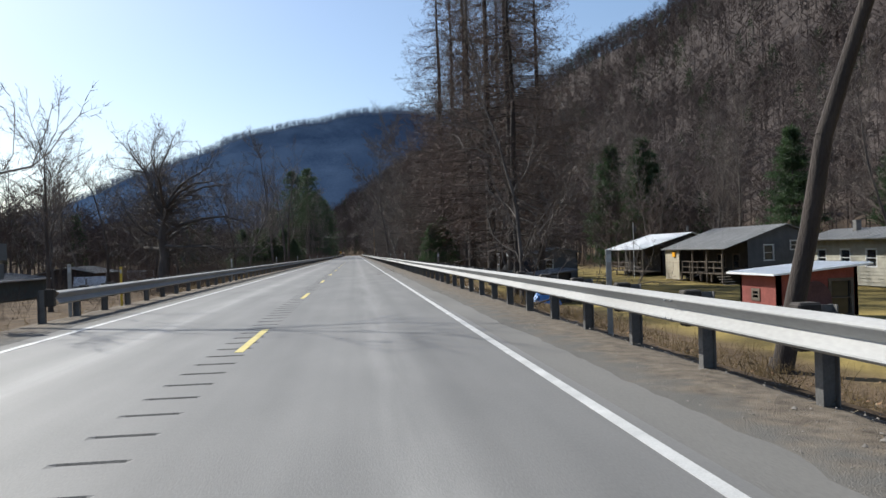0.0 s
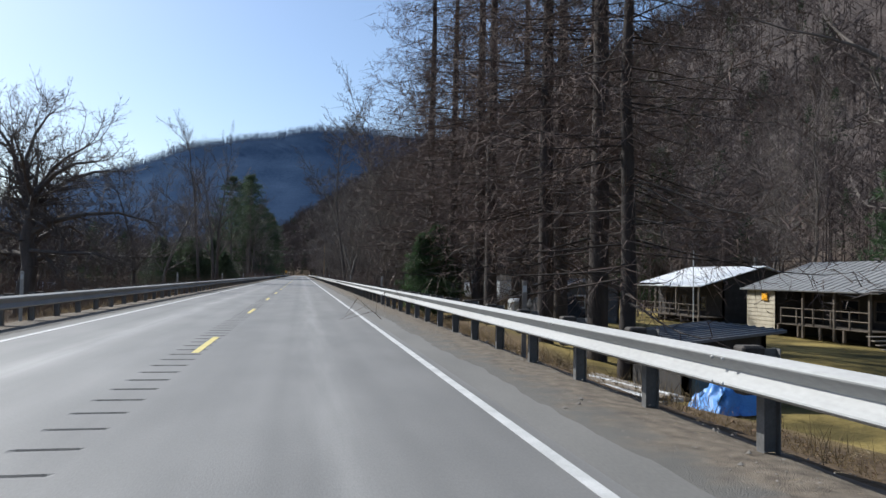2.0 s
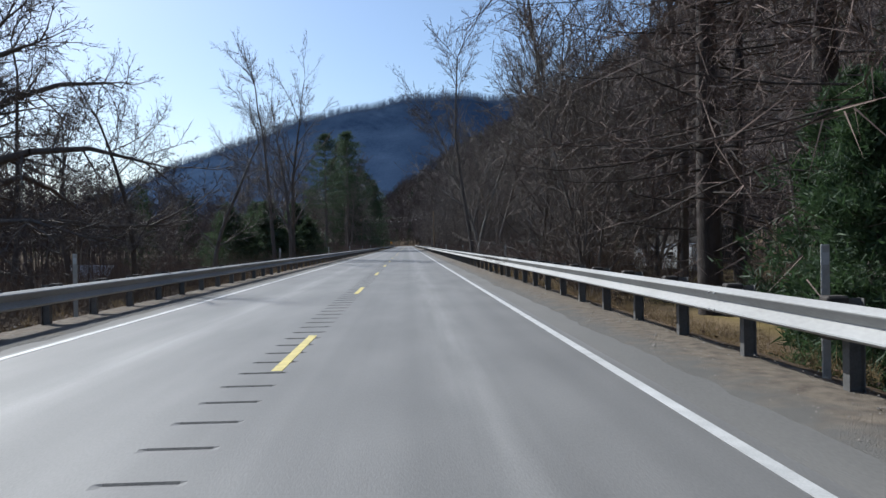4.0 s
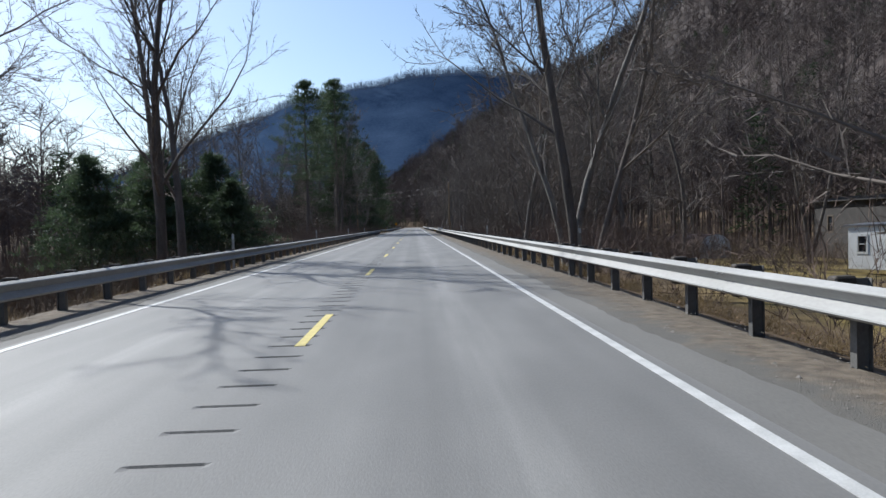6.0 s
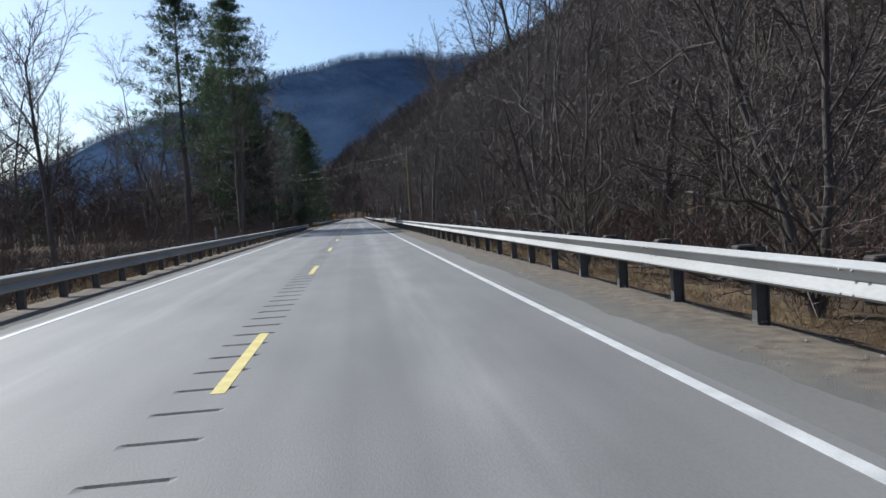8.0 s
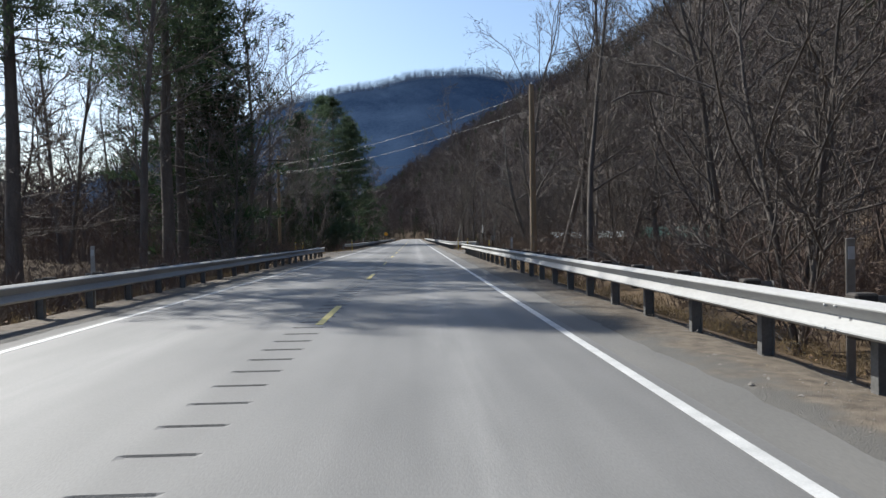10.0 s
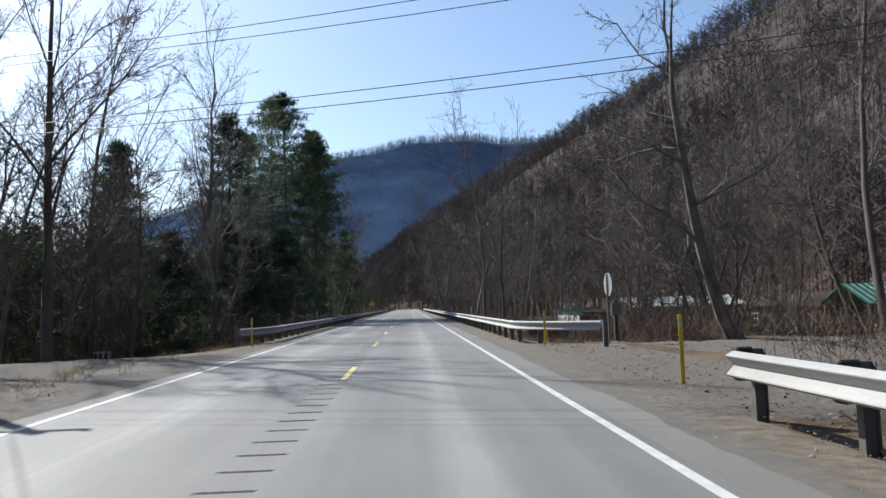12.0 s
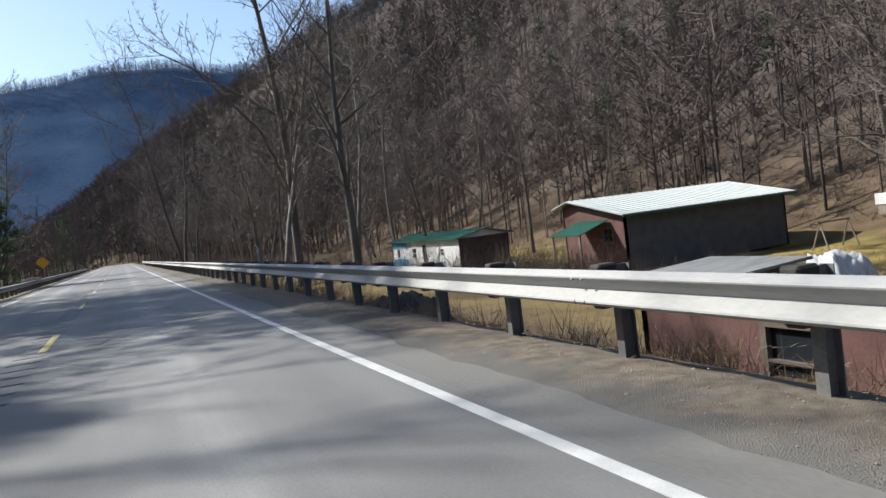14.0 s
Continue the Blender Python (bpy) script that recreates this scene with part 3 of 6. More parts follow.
def grow(rnd, pos, d, length, radius, level, levels, out, style):
    """One limb in short bent pieces, with its side limbs."""
    pieces = (8, 4, 3, 2, 1)[level]
    least = (0.03, 0.025, 0.02, 0.016, 0.0125)[level] * (style["fine"] if level > 1 else 1)
    step = length / pieces
    for k in range(pieces):
        t = (k + 1) / pieces
        r1 = radius * (1 - style["taper"] * t) if level else radius * (1 - 0.75 * t)
        r1 = max(r1, least)
        bend = style["bend"] * (0.36 if level == 0 else 1.0)
        d = (d + Vector((rnd.gauss(0, bend), rnd.gauss(0, bend), rnd.gauss(0, bend) + style["lift"] * (level > 0)))).normalized()
        nxt = pos + d * step
        out[level].append((*pos, *nxt, radius if k == 0 else r0, r1))
        r0 = r1
        pos = nxt
        if level < levels and (level > 0 or t > style["clear"] + 0.05):
            n = style["kids"][level]
            for _ in range(int(n) + (rnd.random() < n % 1)):
                size = length * style["ratio"][level] * rnd.uniform(0.65, 1.2) * (1.0 - 0.45 * t if level == 0 else 1.0 - 0.35 * t)
                grow(rnd, pos - d * step * rnd.random() * 0.9, turn_off(d, radians(rnd.uniform(*style["angle"])), rnd), size, max(r1 * style["thin"] * rnd.uniform(0.7, 1.0), 0.011 * style["fine"]), level + 1, levels, out, style)

    if level < levels:
        for _ in range(2):
            grow(rnd, pos, turn_off(d, radians(rnd.uniform(6, 30)), rnd), length * style["ratio"][level] * rnd.uniform(0.55, 0.85), r0 * 0.85, level + 1, levels, out, style)


STYLES = {
    "tall": dict(taper=0.75, bend=0.17, lift=0.06, clear=0.24, kids=[2.0, 1.8, 1.9, 3.0], ratio=[0.34, 0.52, 0.55, 0.55], angle=(25, 60), thin=0.5, fine=0.75),
    "open": dict(taper=0.75, bend=0.19, lift=0.045, clear=0.2, kids=[1.8, 1.7, 1.9, 3.0], ratio=[0.42, 0.55, 0.55, 0.55], angle=(28, 66), thin=0.52, fine=0.75),
    "vase": dict(taper=0.75, bend=0.14, lift=0.05, clear=0.2, kids=[1.7, 1.7, 1.8, 2.6], ratio=[0.52, 0.48, 0.5, 0.5], angle=(18, 50), thin=0.6, fine=0.85),
    "broad": dict(taper=0.75, bend=0.22, lift=0.05, clear=0.22, kids=[2.0, 1.8, 1.9, 2.8], ratio=[0.52, 0.5, 0.5, 0.5], angle=(26, 60), thin=0.72, fine=0.7),
    "sycamore": dict(taper=0.75, bend=0.2, lift=0.03, clear=0.3, kids=[1.5, 1.8, 1.9, 3.0], ratio=[0.62, 0.52, 0.52, 0.5], angle=(36, 76), thin=0.6, fine=0.6),
    "lean": dict(taper=0.75, bend=0.14, lift=0.03, clear=0.45, kids=[1.3, 1.5, 1.6, 2.2], ratio=[0.32, 0.5, 0.5, 0.5], angle=(40, 80), thin=0.36, fine=0.6),
    "thicket": dict(taper=0.75, bend=0.2, lift=0.05, clear=0.06, kids=[2.1, 1.6, 1.8, 2.6], ratio=[0.42, 0.5, 0.5, 0.5], angle=(25, 62), thin=0.5, fine=0.5),
}


def bare_tree(seed, height, style, trunk_r, stems=1, bark="bark"):
    """Meshes of a leafless tree: trunk with main limbs, and its crown of twigs."""
    rnd = random.Random(seed)
    st = STYLES[style]
    out = [[] for _ in range(5)]
    for s in range(stems):
        lean = Vector((rnd.gauss(0, 0.05), rnd.gauss(0, 0.05), 1)) if stems == 1 else Vector((math.cos(s * 6.28 / stems + 0.5) * 0.16, math.sin(s * 6.28 / stems + 0.5) * 0.16, 1))
        grow(rnd, Vector((0, 0, -0.4)), lean.normalized(), height * 0.86 * (1 if s == 0 else rnd.uniform(0.75, 0.95)), trunk_r * (1 if stems == 1 else 0.75), 0, 4, out, st)
    flare = [(0, 0, -0.5, 0, 0, 0.5, trunk_r * 1.5, trunk_r * 0.98)] if stems == 1 else []
    v0, t0 = tubes(out[0] + flare, 7)
    v1, t1 = tubes(out[1], 5)
    v = np.concatenate([v0, v1])
    t = np.concatenate([t0, t1 + len(v0)])
    trunk = mesh_np("trunk", v, t, M[bark], True)
    v2, t2 = tubes(out[2], 3)
    v3, t3 = (tips if style == "vase" else blades)(out[3])
    v4, t4 = blades(out[4])
    crown = mesh_np("crown", np.concatenate([v2, v3, v4]), np.concatenate([t2, t3 + len(v2), t4 + len(v2) + len(v3)]), M["twig" if bark != "larch_bark" else "larch_twig"])
    return trunk, crown


def oak_tree(seed, height, width, trunk_r):
    """A field oak: short heavy trunk, limbs fanning from level to upright into one round crown."""
    rnd = random.Random(seed)
    st = dict(taper=0.75, bend=0.24, lift=0.02, clear=0.2, kids=[0, 3.3, 2.9, 3.6], ratio=[0.6, 0.46, 0.5, 0.55], angle=(32, 75), thin=0.6, fine=0.9)
    out = [[] for _ in range(5)]
    fork = height * 0.38
    p = Vector((0, 0, -0.5))
    for k in range(4):
        q = Vector((rnd.gauss(0, 0.12), rnd.gauss(0, 0.12), fork * (k + 1) / 4))
        out[0].append((*p, *q, trunk_r * (1.45 if k == 0 else 1 - 0.1 * k), trunk_r * (1 - 0.1 * (k + 1))))
        p = q
    limbs = 14
    for k in range(limbs):
        f = k / (limbs - 1)
        az = k * 2.399
        up = radians(2 + 84 * f ** 1.1)
        z = fork * (0.55 + 0.45 * min(1, f * 1.6))
        d = Vector((math.cos(az) * math.cos(up), math.sin(az) * math.cos(up), math.sin(up)))
        reach = 1 / math.sqrt((math.cos(up) / (width / 2)) ** 2 + (math.sin(up) / (height - z)) ** 2)
        grow(rnd, Vector((0, 0, z)), d, reach * rnd.uniform(0.62, 0.74), trunk_r * rnd.uniform(0.26, 0.4), 1, 4, out, st)
    v0, t0 = tubes(out[0], 9)
    v1, t1 = tubes(out[1], 6)
    v2, t2 = tubes(out[2], 3)
    v3, t3 = tips(out[3])
    v4, t4 = blades(out[4])
    trunk = mesh_np("trunk", np.concatenate([v0, v1]), np.concatenate([t0, t1 + len(v0)]), M["bark"], True)
    return trunk, mesh_np("crown", np.concatenate([v2, v3, v4]), np.concatenate([t2, t3 + len(v2), t4 + len(v2) + len(v3)]), M["twig"])


def larch_tree(seed, height):
    rnd = random.Random(seed)
    r = height * 0.0115
    trunk = []
    p = Vector((0, 0, -0.5))
    for k in range(8):
        q = Vector((rnd.gauss(0, 0.05), rnd.gauss(0, 0.05), (k + 1) / 8 * height))
        trunk.append((*p, *q, r * (1 - k / 8.6), r * (1 - (k + 1) / 8.6)))
        p = q
    limbs, twigs = [], []
    z = height * 0.1
    while z < height * 0.985:
        f = z / height
        reach = (1.1 + 7.2 * (1 - f) ** 0.8) * rnd.uniform(0.5, 1.1)
        az = rnd.uniform(0, 6.283)
        d = Vector((math.cos(az), math.sin(az), rnd.uniform(-0.2, 0.15) + 0.35 * (f > 0.8)))
        pos = Vector((0, 0, z))
        br = 0.018 + 0.034 * (1 - f)
        for k in range(5):
            d = (d + Vector((rnd.gauss(0, 0.13), rnd.gauss(0, 0.13), -0.1 + 0.07 * k))).normalized()
            nxt = pos + d * reach / 5
            limbs.append((*pos, *nxt, br * (1 - k * 0.18), br * (1 - (k + 1) * 0.18)))
            for _ in range(5 if f > 0.16 else 2):
                o = pos.lerp(nxt, rnd.random())
                sd = turn_off(d, radians(rnd.uniform(35, 75)), rnd) + Vector((0, 0, -0.2))
                ln = reach * rnd.uniform(0.1, 0.3)
                e1 = o + sd.normalized() * ln
                twigs.append((*o, *e1, 0.0105, 0))
                for _ in range(5):
                    o2 = o.lerp(e1, rnd.uniform(0.2, 1))
                    e2 = o2 + turn_off(sd.normalized(), radians(rnd.uniform(30, 80)), rnd) * ln * rnd.uniform(0.3, 0.65)
                    twigs.append((*o2, *e2, 0.008, 0))
            pos = nxt
        z += rnd.uniform(0.12, 0.24) * (1.0 if f > 0.16 else 1.5)
    v, t = tubes(trunk, 8)
    v1, t1 = tubes(limbs, 3)
    v2, t2 = blades(twigs)
    return mesh_np("trunk", np.concatenate([v, v1]), np.concatenate([t, t1 + len(v)]), M["larch_bark"], True), mesh_np("crown", v2, t2, M["larch_twig"])


def tufts(rnd, points, size, blades):
    """Needle tufts: fans of slim blades round each point, pointing outwards and up."""
    p = np.asarray(points, float)
    n = len(p) * blades
    c = np.repeat(p[:, :3], blades, 0)
    out = np.repeat(p[:, 3:6], blades, 0)
    d = out + rnd.normal(0, 0.75, (n, 3))
    d /= np.linalg.norm(d, axis=1)[:, None]
    side = np.cross(d, rnd.normal(0, 1, (n, 3)))
    side /= np.linalg.norm(side, axis=1)[:, None] + 1e-9
    ln = size * rnd.uniform(0.6, 1.25, n)[:, None]
    w = ln * 0.085
    c = c + rnd.normal(0, size * 0.3, (n, 3))
    v = np.stack([c - side * w, c + side * w, c + d * ln], 1).reshape(-1, 3)
    return v, np.arange(n * 3).reshape(-1, 3)


def pine_tree(seed, height, bare_to=0.35, spread=4.0, density=1.0, mat="needle", gap=(0.5, 1.0), blades=11, size=0.42, dead=False):
    """A white pine or hemlock: straight trunk, tiers of long limbs, tufted with needles."""
    rnd, rn = random.Random(seed), np.random.RandomState(seed)
    r = height * 0.014
    trunk, limbs, pts = [], [], []
    p = Vector((0, 0, -0.5))
    for k in range(7):
        q = Vector((rnd.gauss(0, 0.07), rnd.gauss(0, 0.07), (k + 1) / 7 * height))
        trunk.append((*p, *q, r * (1 - k / 7.4), r * (1 - (k + 1) / 7.4)))
        p = q
    z = height * bare_to
    while z < height * 0.99:
        f = (z / height - bare_to) / (1 - bare_to)
        count = rnd.choice((3, 4, 5))
        a0 = rnd.uniform(0, 6.28)
        for c in range(count):
            if bare_to > 0.2:
                # an old white pine: long flat limbs low in the crown, a narrow rounded top
                reach = spread * (0.5 + 0.5 * (1 - min(1, f / 0.5))) * (1 - f ** 4) * rnd.uniform(0.4, 1.2) + 0.4
            else:
                reach = spread * (1 - f) ** 0.8 * rnd.uniform(0.55, 1.15) + 0.35
            if f < 0.12:
                reach *= 0.75
            az = a0 + c * 6.283 / count + rnd.gauss(0, 0.3)
            d = Vector((math.cos(az), math.sin(az), rnd.uniform(0.0, 0.2) + 0.3 * f))
            pos = Vector((0, 0, z + rnd.gauss(0, 0.12)))
            br = 0.02 + 0.03 * (1 - f)
            for k in range(4):
                d = (d + Vector((rnd.gauss(0, 0.06), rnd.gauss(0, 0.06), 0.03 if k > 1 else -0.03))).normalized()
                nxt = pos + d * reach / 4
                limbs.append((*pos, *nxt, br * (1 - k * 0.22), br * (1 - (k + 1) * 0.22)))
                m = int((1 + 2.2 * k) * density + rnd.random())
                for _ in range(m):
                    o = pos.lerp(nxt, rnd.random())
                    wide = min(reach * 0.22, 0.75) if bare_to > 0.2 else reach * 0.22
                    o = o + Vector((rnd.gauss(0, wide), rnd.gauss(0, wide), rnd.gauss(0.05, 0.1)))
                    pts.append((*o, d.x * 0.6, d.y * 0.6, 0.5))
                pos = nxt
        z += rnd.uniform(*gap) * (1 - 0.35 * f)
    z = height * 0.12
    while dead and z < height * (bare_to + 0.1):
        az = rnd.uniform(0, 6.283)
        d = Vector((math.cos(az), math.sin(az), rnd.uniform(-0.15, 0.2)))
        pos, reach = Vector((0, 0, z)), spread * rnd.uniform(0.3, 0.95)
        for k in range(4):
            d = (d + Vector((rnd.gauss(0, 0.12), rnd.gauss(0, 0.12), rnd.gauss(0, 0.1)))).normalized()
            nxt = pos + d * reach / 4
            limbs.append((*pos, *nxt, 0.032 * (1 - k * 0.2), 0.032 * (1 - (k + 1) * 0.2)))
            for _ in range(3):
                o = pos.lerp(nxt, rnd.random())
                limbs.append((*o, *(o + turn_off(d, radians(rnd.uniform(30, 75)), rnd) * reach * rnd.uniform(0.1, 0.3)), 0.011, 0.003))
            pos = nxt
        z += rnd.uniform(0.18, 0.42)
    v, t = tubes(trunk, 7)
    v1, t1 = tubes(limbs, 3)
    v2, t2 = tufts(rn, pts, size, blades)
    tm = mesh_np("trunk", np.concatenate([v, v1]), np.concatenate([t, t1 + len(v)]), M["bark"], True)
    return tm, mesh_np("crown", v2, t2, M[mat])


KINDS = {}


def plant(kind, x, y, turn=None, scale=1.0, lean=(0, 0), label="", z=None):
    """Set one tree: an empty at its foot with trunk and crown."""
    meshes, words, category = KINDS[kind]
    rnd = random.Random(int(x * 37 + y * 101))
    ob = new({"larch": "larch_tree", "pine": "pine_tree", "hemlock": "hemlock_tree"}.get(kind.split("_")[0], "bare_tree"))
    tm, cm = meshes
    for nm, me in (("trunk", tm), ("crown", cm)):
        c = new(nm, me)
        c.parent = ob
    foot = float(land(x, y)) if z is None else z
    ob.matrix_world = pose(x, y, foot - 0.05, lean[0], lean[1], 0) @ pose(0, 0, 0, 0, 0, rnd.uniform(0, 360) if turn is None else turn) @ Matrix.Diagonal((scale, scale, scale, 1))
    return tagged(ob, label or words, category)


for n, (seed, h, st, r, stems, bark) in {
    "tall_a": (21, 22, "tall", 0.22, 1, "bark"), "tall_b": (22, 20, "tall", 0.18, 1, "bark"), "tall_c": (23, 24, "tall", 0.25, 2, "bark"), "tall_d": (24, 18, "tall", 0.16, 1, "pale_bark"),
    "thicket_a": (25, 14.5, "thicket", 0.15, 2, "bark"), "thicket_b": (26, 12, "thicket", 0.11, 3, "bark"),
    "open_a": (31, 15, "open", 0.22, 1, "bark"), "open_b": (32, 12, "open", 0.15, 2, "bark"), "open_c": (33, 16, "open", 0.24, 1, "pale_bark"),
    "broad": (44, 18, "broad", 0.21, 1, "bark"), "sycamore": (46, 12.5, "sycamore", 0.28, 1, "pale_bark"),
    "stems": (47, 16, "broad", 0.3, 3, "bark"), "lean": (38, 15, "lean", 0.2, 1, "larch_bark"), "young": (36, 11.5, "thicket", 0.1, 1, "bark"), "maple": (41, 18, "vase", 0.24, 1, "bark"), "ash": (43, 21, "vase", 0.32, 1, "bark"),
}.items():
    words = {"oak": "large bare spreading oak with a rounded twiggy crown", "tall": "tall bare hardwood with grey-brown bark on the valley floor", "open": "bare open-crowned tree with crooked grey limbs", "thicket": "dense bare tree with low tangled brown twigs", "lean": "leaning bare tree with crooked branches", "stems": "large bare tree with three heavy stems from one foot", "broad": "broad bare hardwood with a wide fan of fine limbs", "sycamore": "pale-limbed bare sycamore with a wide crown", "young": "young bare tree with upswept pale branches", "maple": "bare maple with a vase of upswept limbs", "ash": "tall bare ash with heavy upswept limbs"}[n.split("_")[0]]
    KINDS[n] = (bare_tree(seed, h, st, r, stems, bark), words, "tree")
KINDS["oak"] = (oak_tree(11, 16.5, 21.0, 0.6), "large bare spreading oak with a rounded twiggy crown", "tree")
for n, (seed, h) in {"larch_a": (51, 33), "larch_b": (52, 30), "larch_c": (53, 23)}.items():
    KINDS[n] = (larch_tree(seed, h), "tall leafless larch with russet drooping twigs beside the road", "tree")
KINDS["pine_a"] = (pine_tree(61, 29, 0.42, 8.2, 1.5, "needle", (0.95, 1.75), 9, 0.48, True), "tall white pine with layered dark green boughs", "pine tree")
KINDS["pine_b"] = (pine_tree(62, 24, 0.28, 6.6, 1.35, "needle", (0.85, 1.6), 9, 0.5), "tall white pine with layered dark green boughs", "pine tree")
KINDS["pine_c"] = (pine_tree(63, 9.5, 0.03, 4.8, 1.7, "needle", (0.55, 1.0), 9, 0.45), "young bushy white pine with branches to the ground", "pine tree")
KINDS["hemlock_a"] = (pine_tree(71, 7, 0.04, 2.3, 1.5, "hemlock", (0.3, 0.5), 10, 0.33), "small dark green conical hemlock behind the guardrail", "conifer")
KINDS["hemlock_b"] = (pine_tree(72, 16, 0.05, 3.6, 1.3, "hemlock", (0.65, 1.1), 8, 0.55), "dark green conical hemlock among bare trees", "conifer")

# trees that stand out, right of the road
plant("lean", 9.0, 14.6, 40, 1.0, (0, 10), "leaning bare tree with crooked branches beside the guardrail", -1.2)
plant("young", 7.6, 28.0, 20, 0.95, (0, -4), "young bare tree with upswept pale branches behind the guardrail")
for k, x, y in (("larch_a", 11.7, 48.3), ("larch_b", 11.0, 51.6), ("larch_a", 13.6, 57.0), ("larch_c", 11.2, 45.0), ("larch_b", 14.8, 66.4), ("larch_a", 11.5, 64.7), ("larch_b", 11.1, 69.9), ("larch_a", 10.5, 75.0), ("larch_c", 13.8, 80.0), ("larch_b", 11.0, 60.0), ("larch_b", 17.2, 62.0)):
    plant(k, x, y)
for k, x, y, s in (("hemlock_a", 8.2, 63.8, 0.62), ("hemlock_a", 9.4, 66.4, 0.7), ("hemlock_b", 45, 70, 0.9), ("hemlock_b", 49, 60, 0.85), ("hemlock_b", 45, 108, 1.2), ("hemlock_b", 48, 112, 1.1), ("hemlock_b", 43, 116, 1.2)):
    plant(k, x, y, None, s)
plant("tall_d", 8.8, 124.9, label="pale-barked bare tree close behind the guardrail")
plant("tall_b", 9.4, 122.0)
plant("tall_b", 7.1, 114.6, None, 1.05, (0, 7))
for k, x, y, sc in (("thicket_a", 8.2, 91.0, 1.0), ("thicket_b", 9.6, 86.5, 1.05), ("thicket_a", 10.8, 93.5, 0.95), ("thicket_a", 12.2, 84.5, 1.1), ("thicket_b", 8.4, 81.5, 0.9), ("thicket_a", 14.5, 91.5, 1.1),
                    ("tall_d", 7.6, 118.4, 1.1), ("tall_d", 8.4, 136.0, 1.0), ("tall_b", 11.6, 167.8, 0.95)):
    plant(k, x, y, None, sc)
for k, x, y, sc in (("thicket_a", 9.4, 141, 0.9), ("thicket_b", 11.5, 147, 1.0), ("thicket_b", 8.6, 152, 0.9), ("thicket_a", 13.0, 156, 1.0), ("thicket_a", 9.8, 161, 0.95), ("thicket_b", 15.2, 150, 1.1), ("thicket_b", 9.2, 171, 0.9), ("thicket_a", 12.5, 179, 1.0), ("thicket_b", 9.0, 186, 0.9), ("thicket_a", 10.8, 193, 1.0), ("thicket_b", 14.0, 199, 1.0), ("thicket_b", 12.0, 208, 0.9), ("thicket_a", 17.0, 168, 1.1), ("thicket_a", 18.5, 186, 1.1)):
    plant(k, x, y, None, sc)
for k, x, y, sc in (("thicket_a", 14.5, 259, 0.9), ("thicket_b", 17.5, 261.5, 1.0), ("thicket_a", 20.5, 260, 0.9), ("thicket_b", 13.4, 255.5, 0.9), ("thicket_b", 24.5, 261, 1.0)):
    plant(k, x, y, None, sc)
plant("tall_d", 19.8, 164.2, None, 1.1)
plant("tall_a", 13.4, 173.6, None, 1.05, (0, -6))
plant("broad", 10.0, 223.5, 30, 1.0)
plant("sycamore", 13.2, 243.8, 10, 1.0, (0, -25), "pale-limbed sycamore leaning towards the road")
for k, x, y, s in (("broad", 10.8, 309.1, 1.35), ("tall_d", 9.4, 306.5, 1.05), ("tall_d", 17.4, 318.9, 1.15), ("broad", 12.4, 303, 1.15)):
    plant(k, x, y, None, s)
plant("stems", 27.9, 282.5, 80, 1.0)
plant("tall_a", 47, 330, None, 0.9)
plant("open_a", 38, 292.0, 200, 1.2, (0, -10))
# left of the road
plant("oak", -19.8, 88.1, 15, 1.27)
plant("open_a", -30, 84, None, 0.9)
plant("maple", -22, 62.4, None, 0.8)
plant("tall_d", -33, 58, None, 0.8)
for k, x, y, s in (("ash", -8.9, 119.5, 0.76), ("ash", -9.7, 125.3, 0.74), ("tall_a", -12.3, 129.8, 1.05), ("open_c", -14, 112, 0.9)):
    plant(k, x, y, None, s)
for k, x, y, s in (("pine_c", -11.0, 135.5, 0.75), ("pine_c", -13.6, 133.5, 0.8), ("pine_c", -15.4, 137, 0.85), ("pine_c", -18.0, 134, 0.85), ("pine_c", -9.2, 132.5, 0.55),
                    ("thicket_a", -8.8, 213.0, 0.85),
                    ("thicket_a", -14.0, 258, 1.0), ("thicket_b", -17.5, 262, 1.05), ("thicket_a", -11.6, 267, 0.9), ("thicket_a", -20.5, 266, 1.0), ("pine_a", -11.2, 210.4, 0.93), ("pine_a", -12.0, 215.2, 0.9), ("open_b", -17.5, 206, 1.2), ("hemlock_b", -11.5, 219.5, 1.15), ("pine_a", -15.0, 203.0, 0.9), ("tall_a", -10.0, 203.5, 0.9), ("pine_b", -16.0, 225.5, 0.9)):
    plant(k, x, y, None, s)
plant("maple", -19.3, 181.4, 60, 1.03)
plant("sycamore", -17.8, 156.5, 140, 1.25, (0, -6), "bare sycamore with heavy crooked limbs above the brush")
for k, x, y, s in (("broad", -10.5, 226.5, 1.12),):
    plant(k, x, y, None, s)
for k, x, y, s in (("pine_a", -14.8, 305, 1.0), ("pine_a", -12.0, 297.5, 0.92), ("pine_b", -17.0, 293, 1.0), ("pine_b", -10.6, 310, 1.05), ("pine_b", -9.4, 303, 0.95), ("pine_a", -18.5, 309, 0.9), ("pine_c", -11.0, 290, 1.1), ("pine_c", -16.0, 286, 1.2), ("hemlock_b", -30, 297.5, 1.4), ("maple", -14.5, 276, 1.0), ("tall_a", -9.5, 318, 0.95), ("tall_b", -9.8, 332, 0.95)):
    plant(k, x, y, None, s)
plant("ash", -19.4, 289.0, 30, 1.38)
plant("maple", -13.5, 248.5, 200, 1.05)
plant("ash", -18.5, 254.0, 120, 0.9)
plant("sycamore", -14.6, 24.6, 75, 1.15, (0, 5))
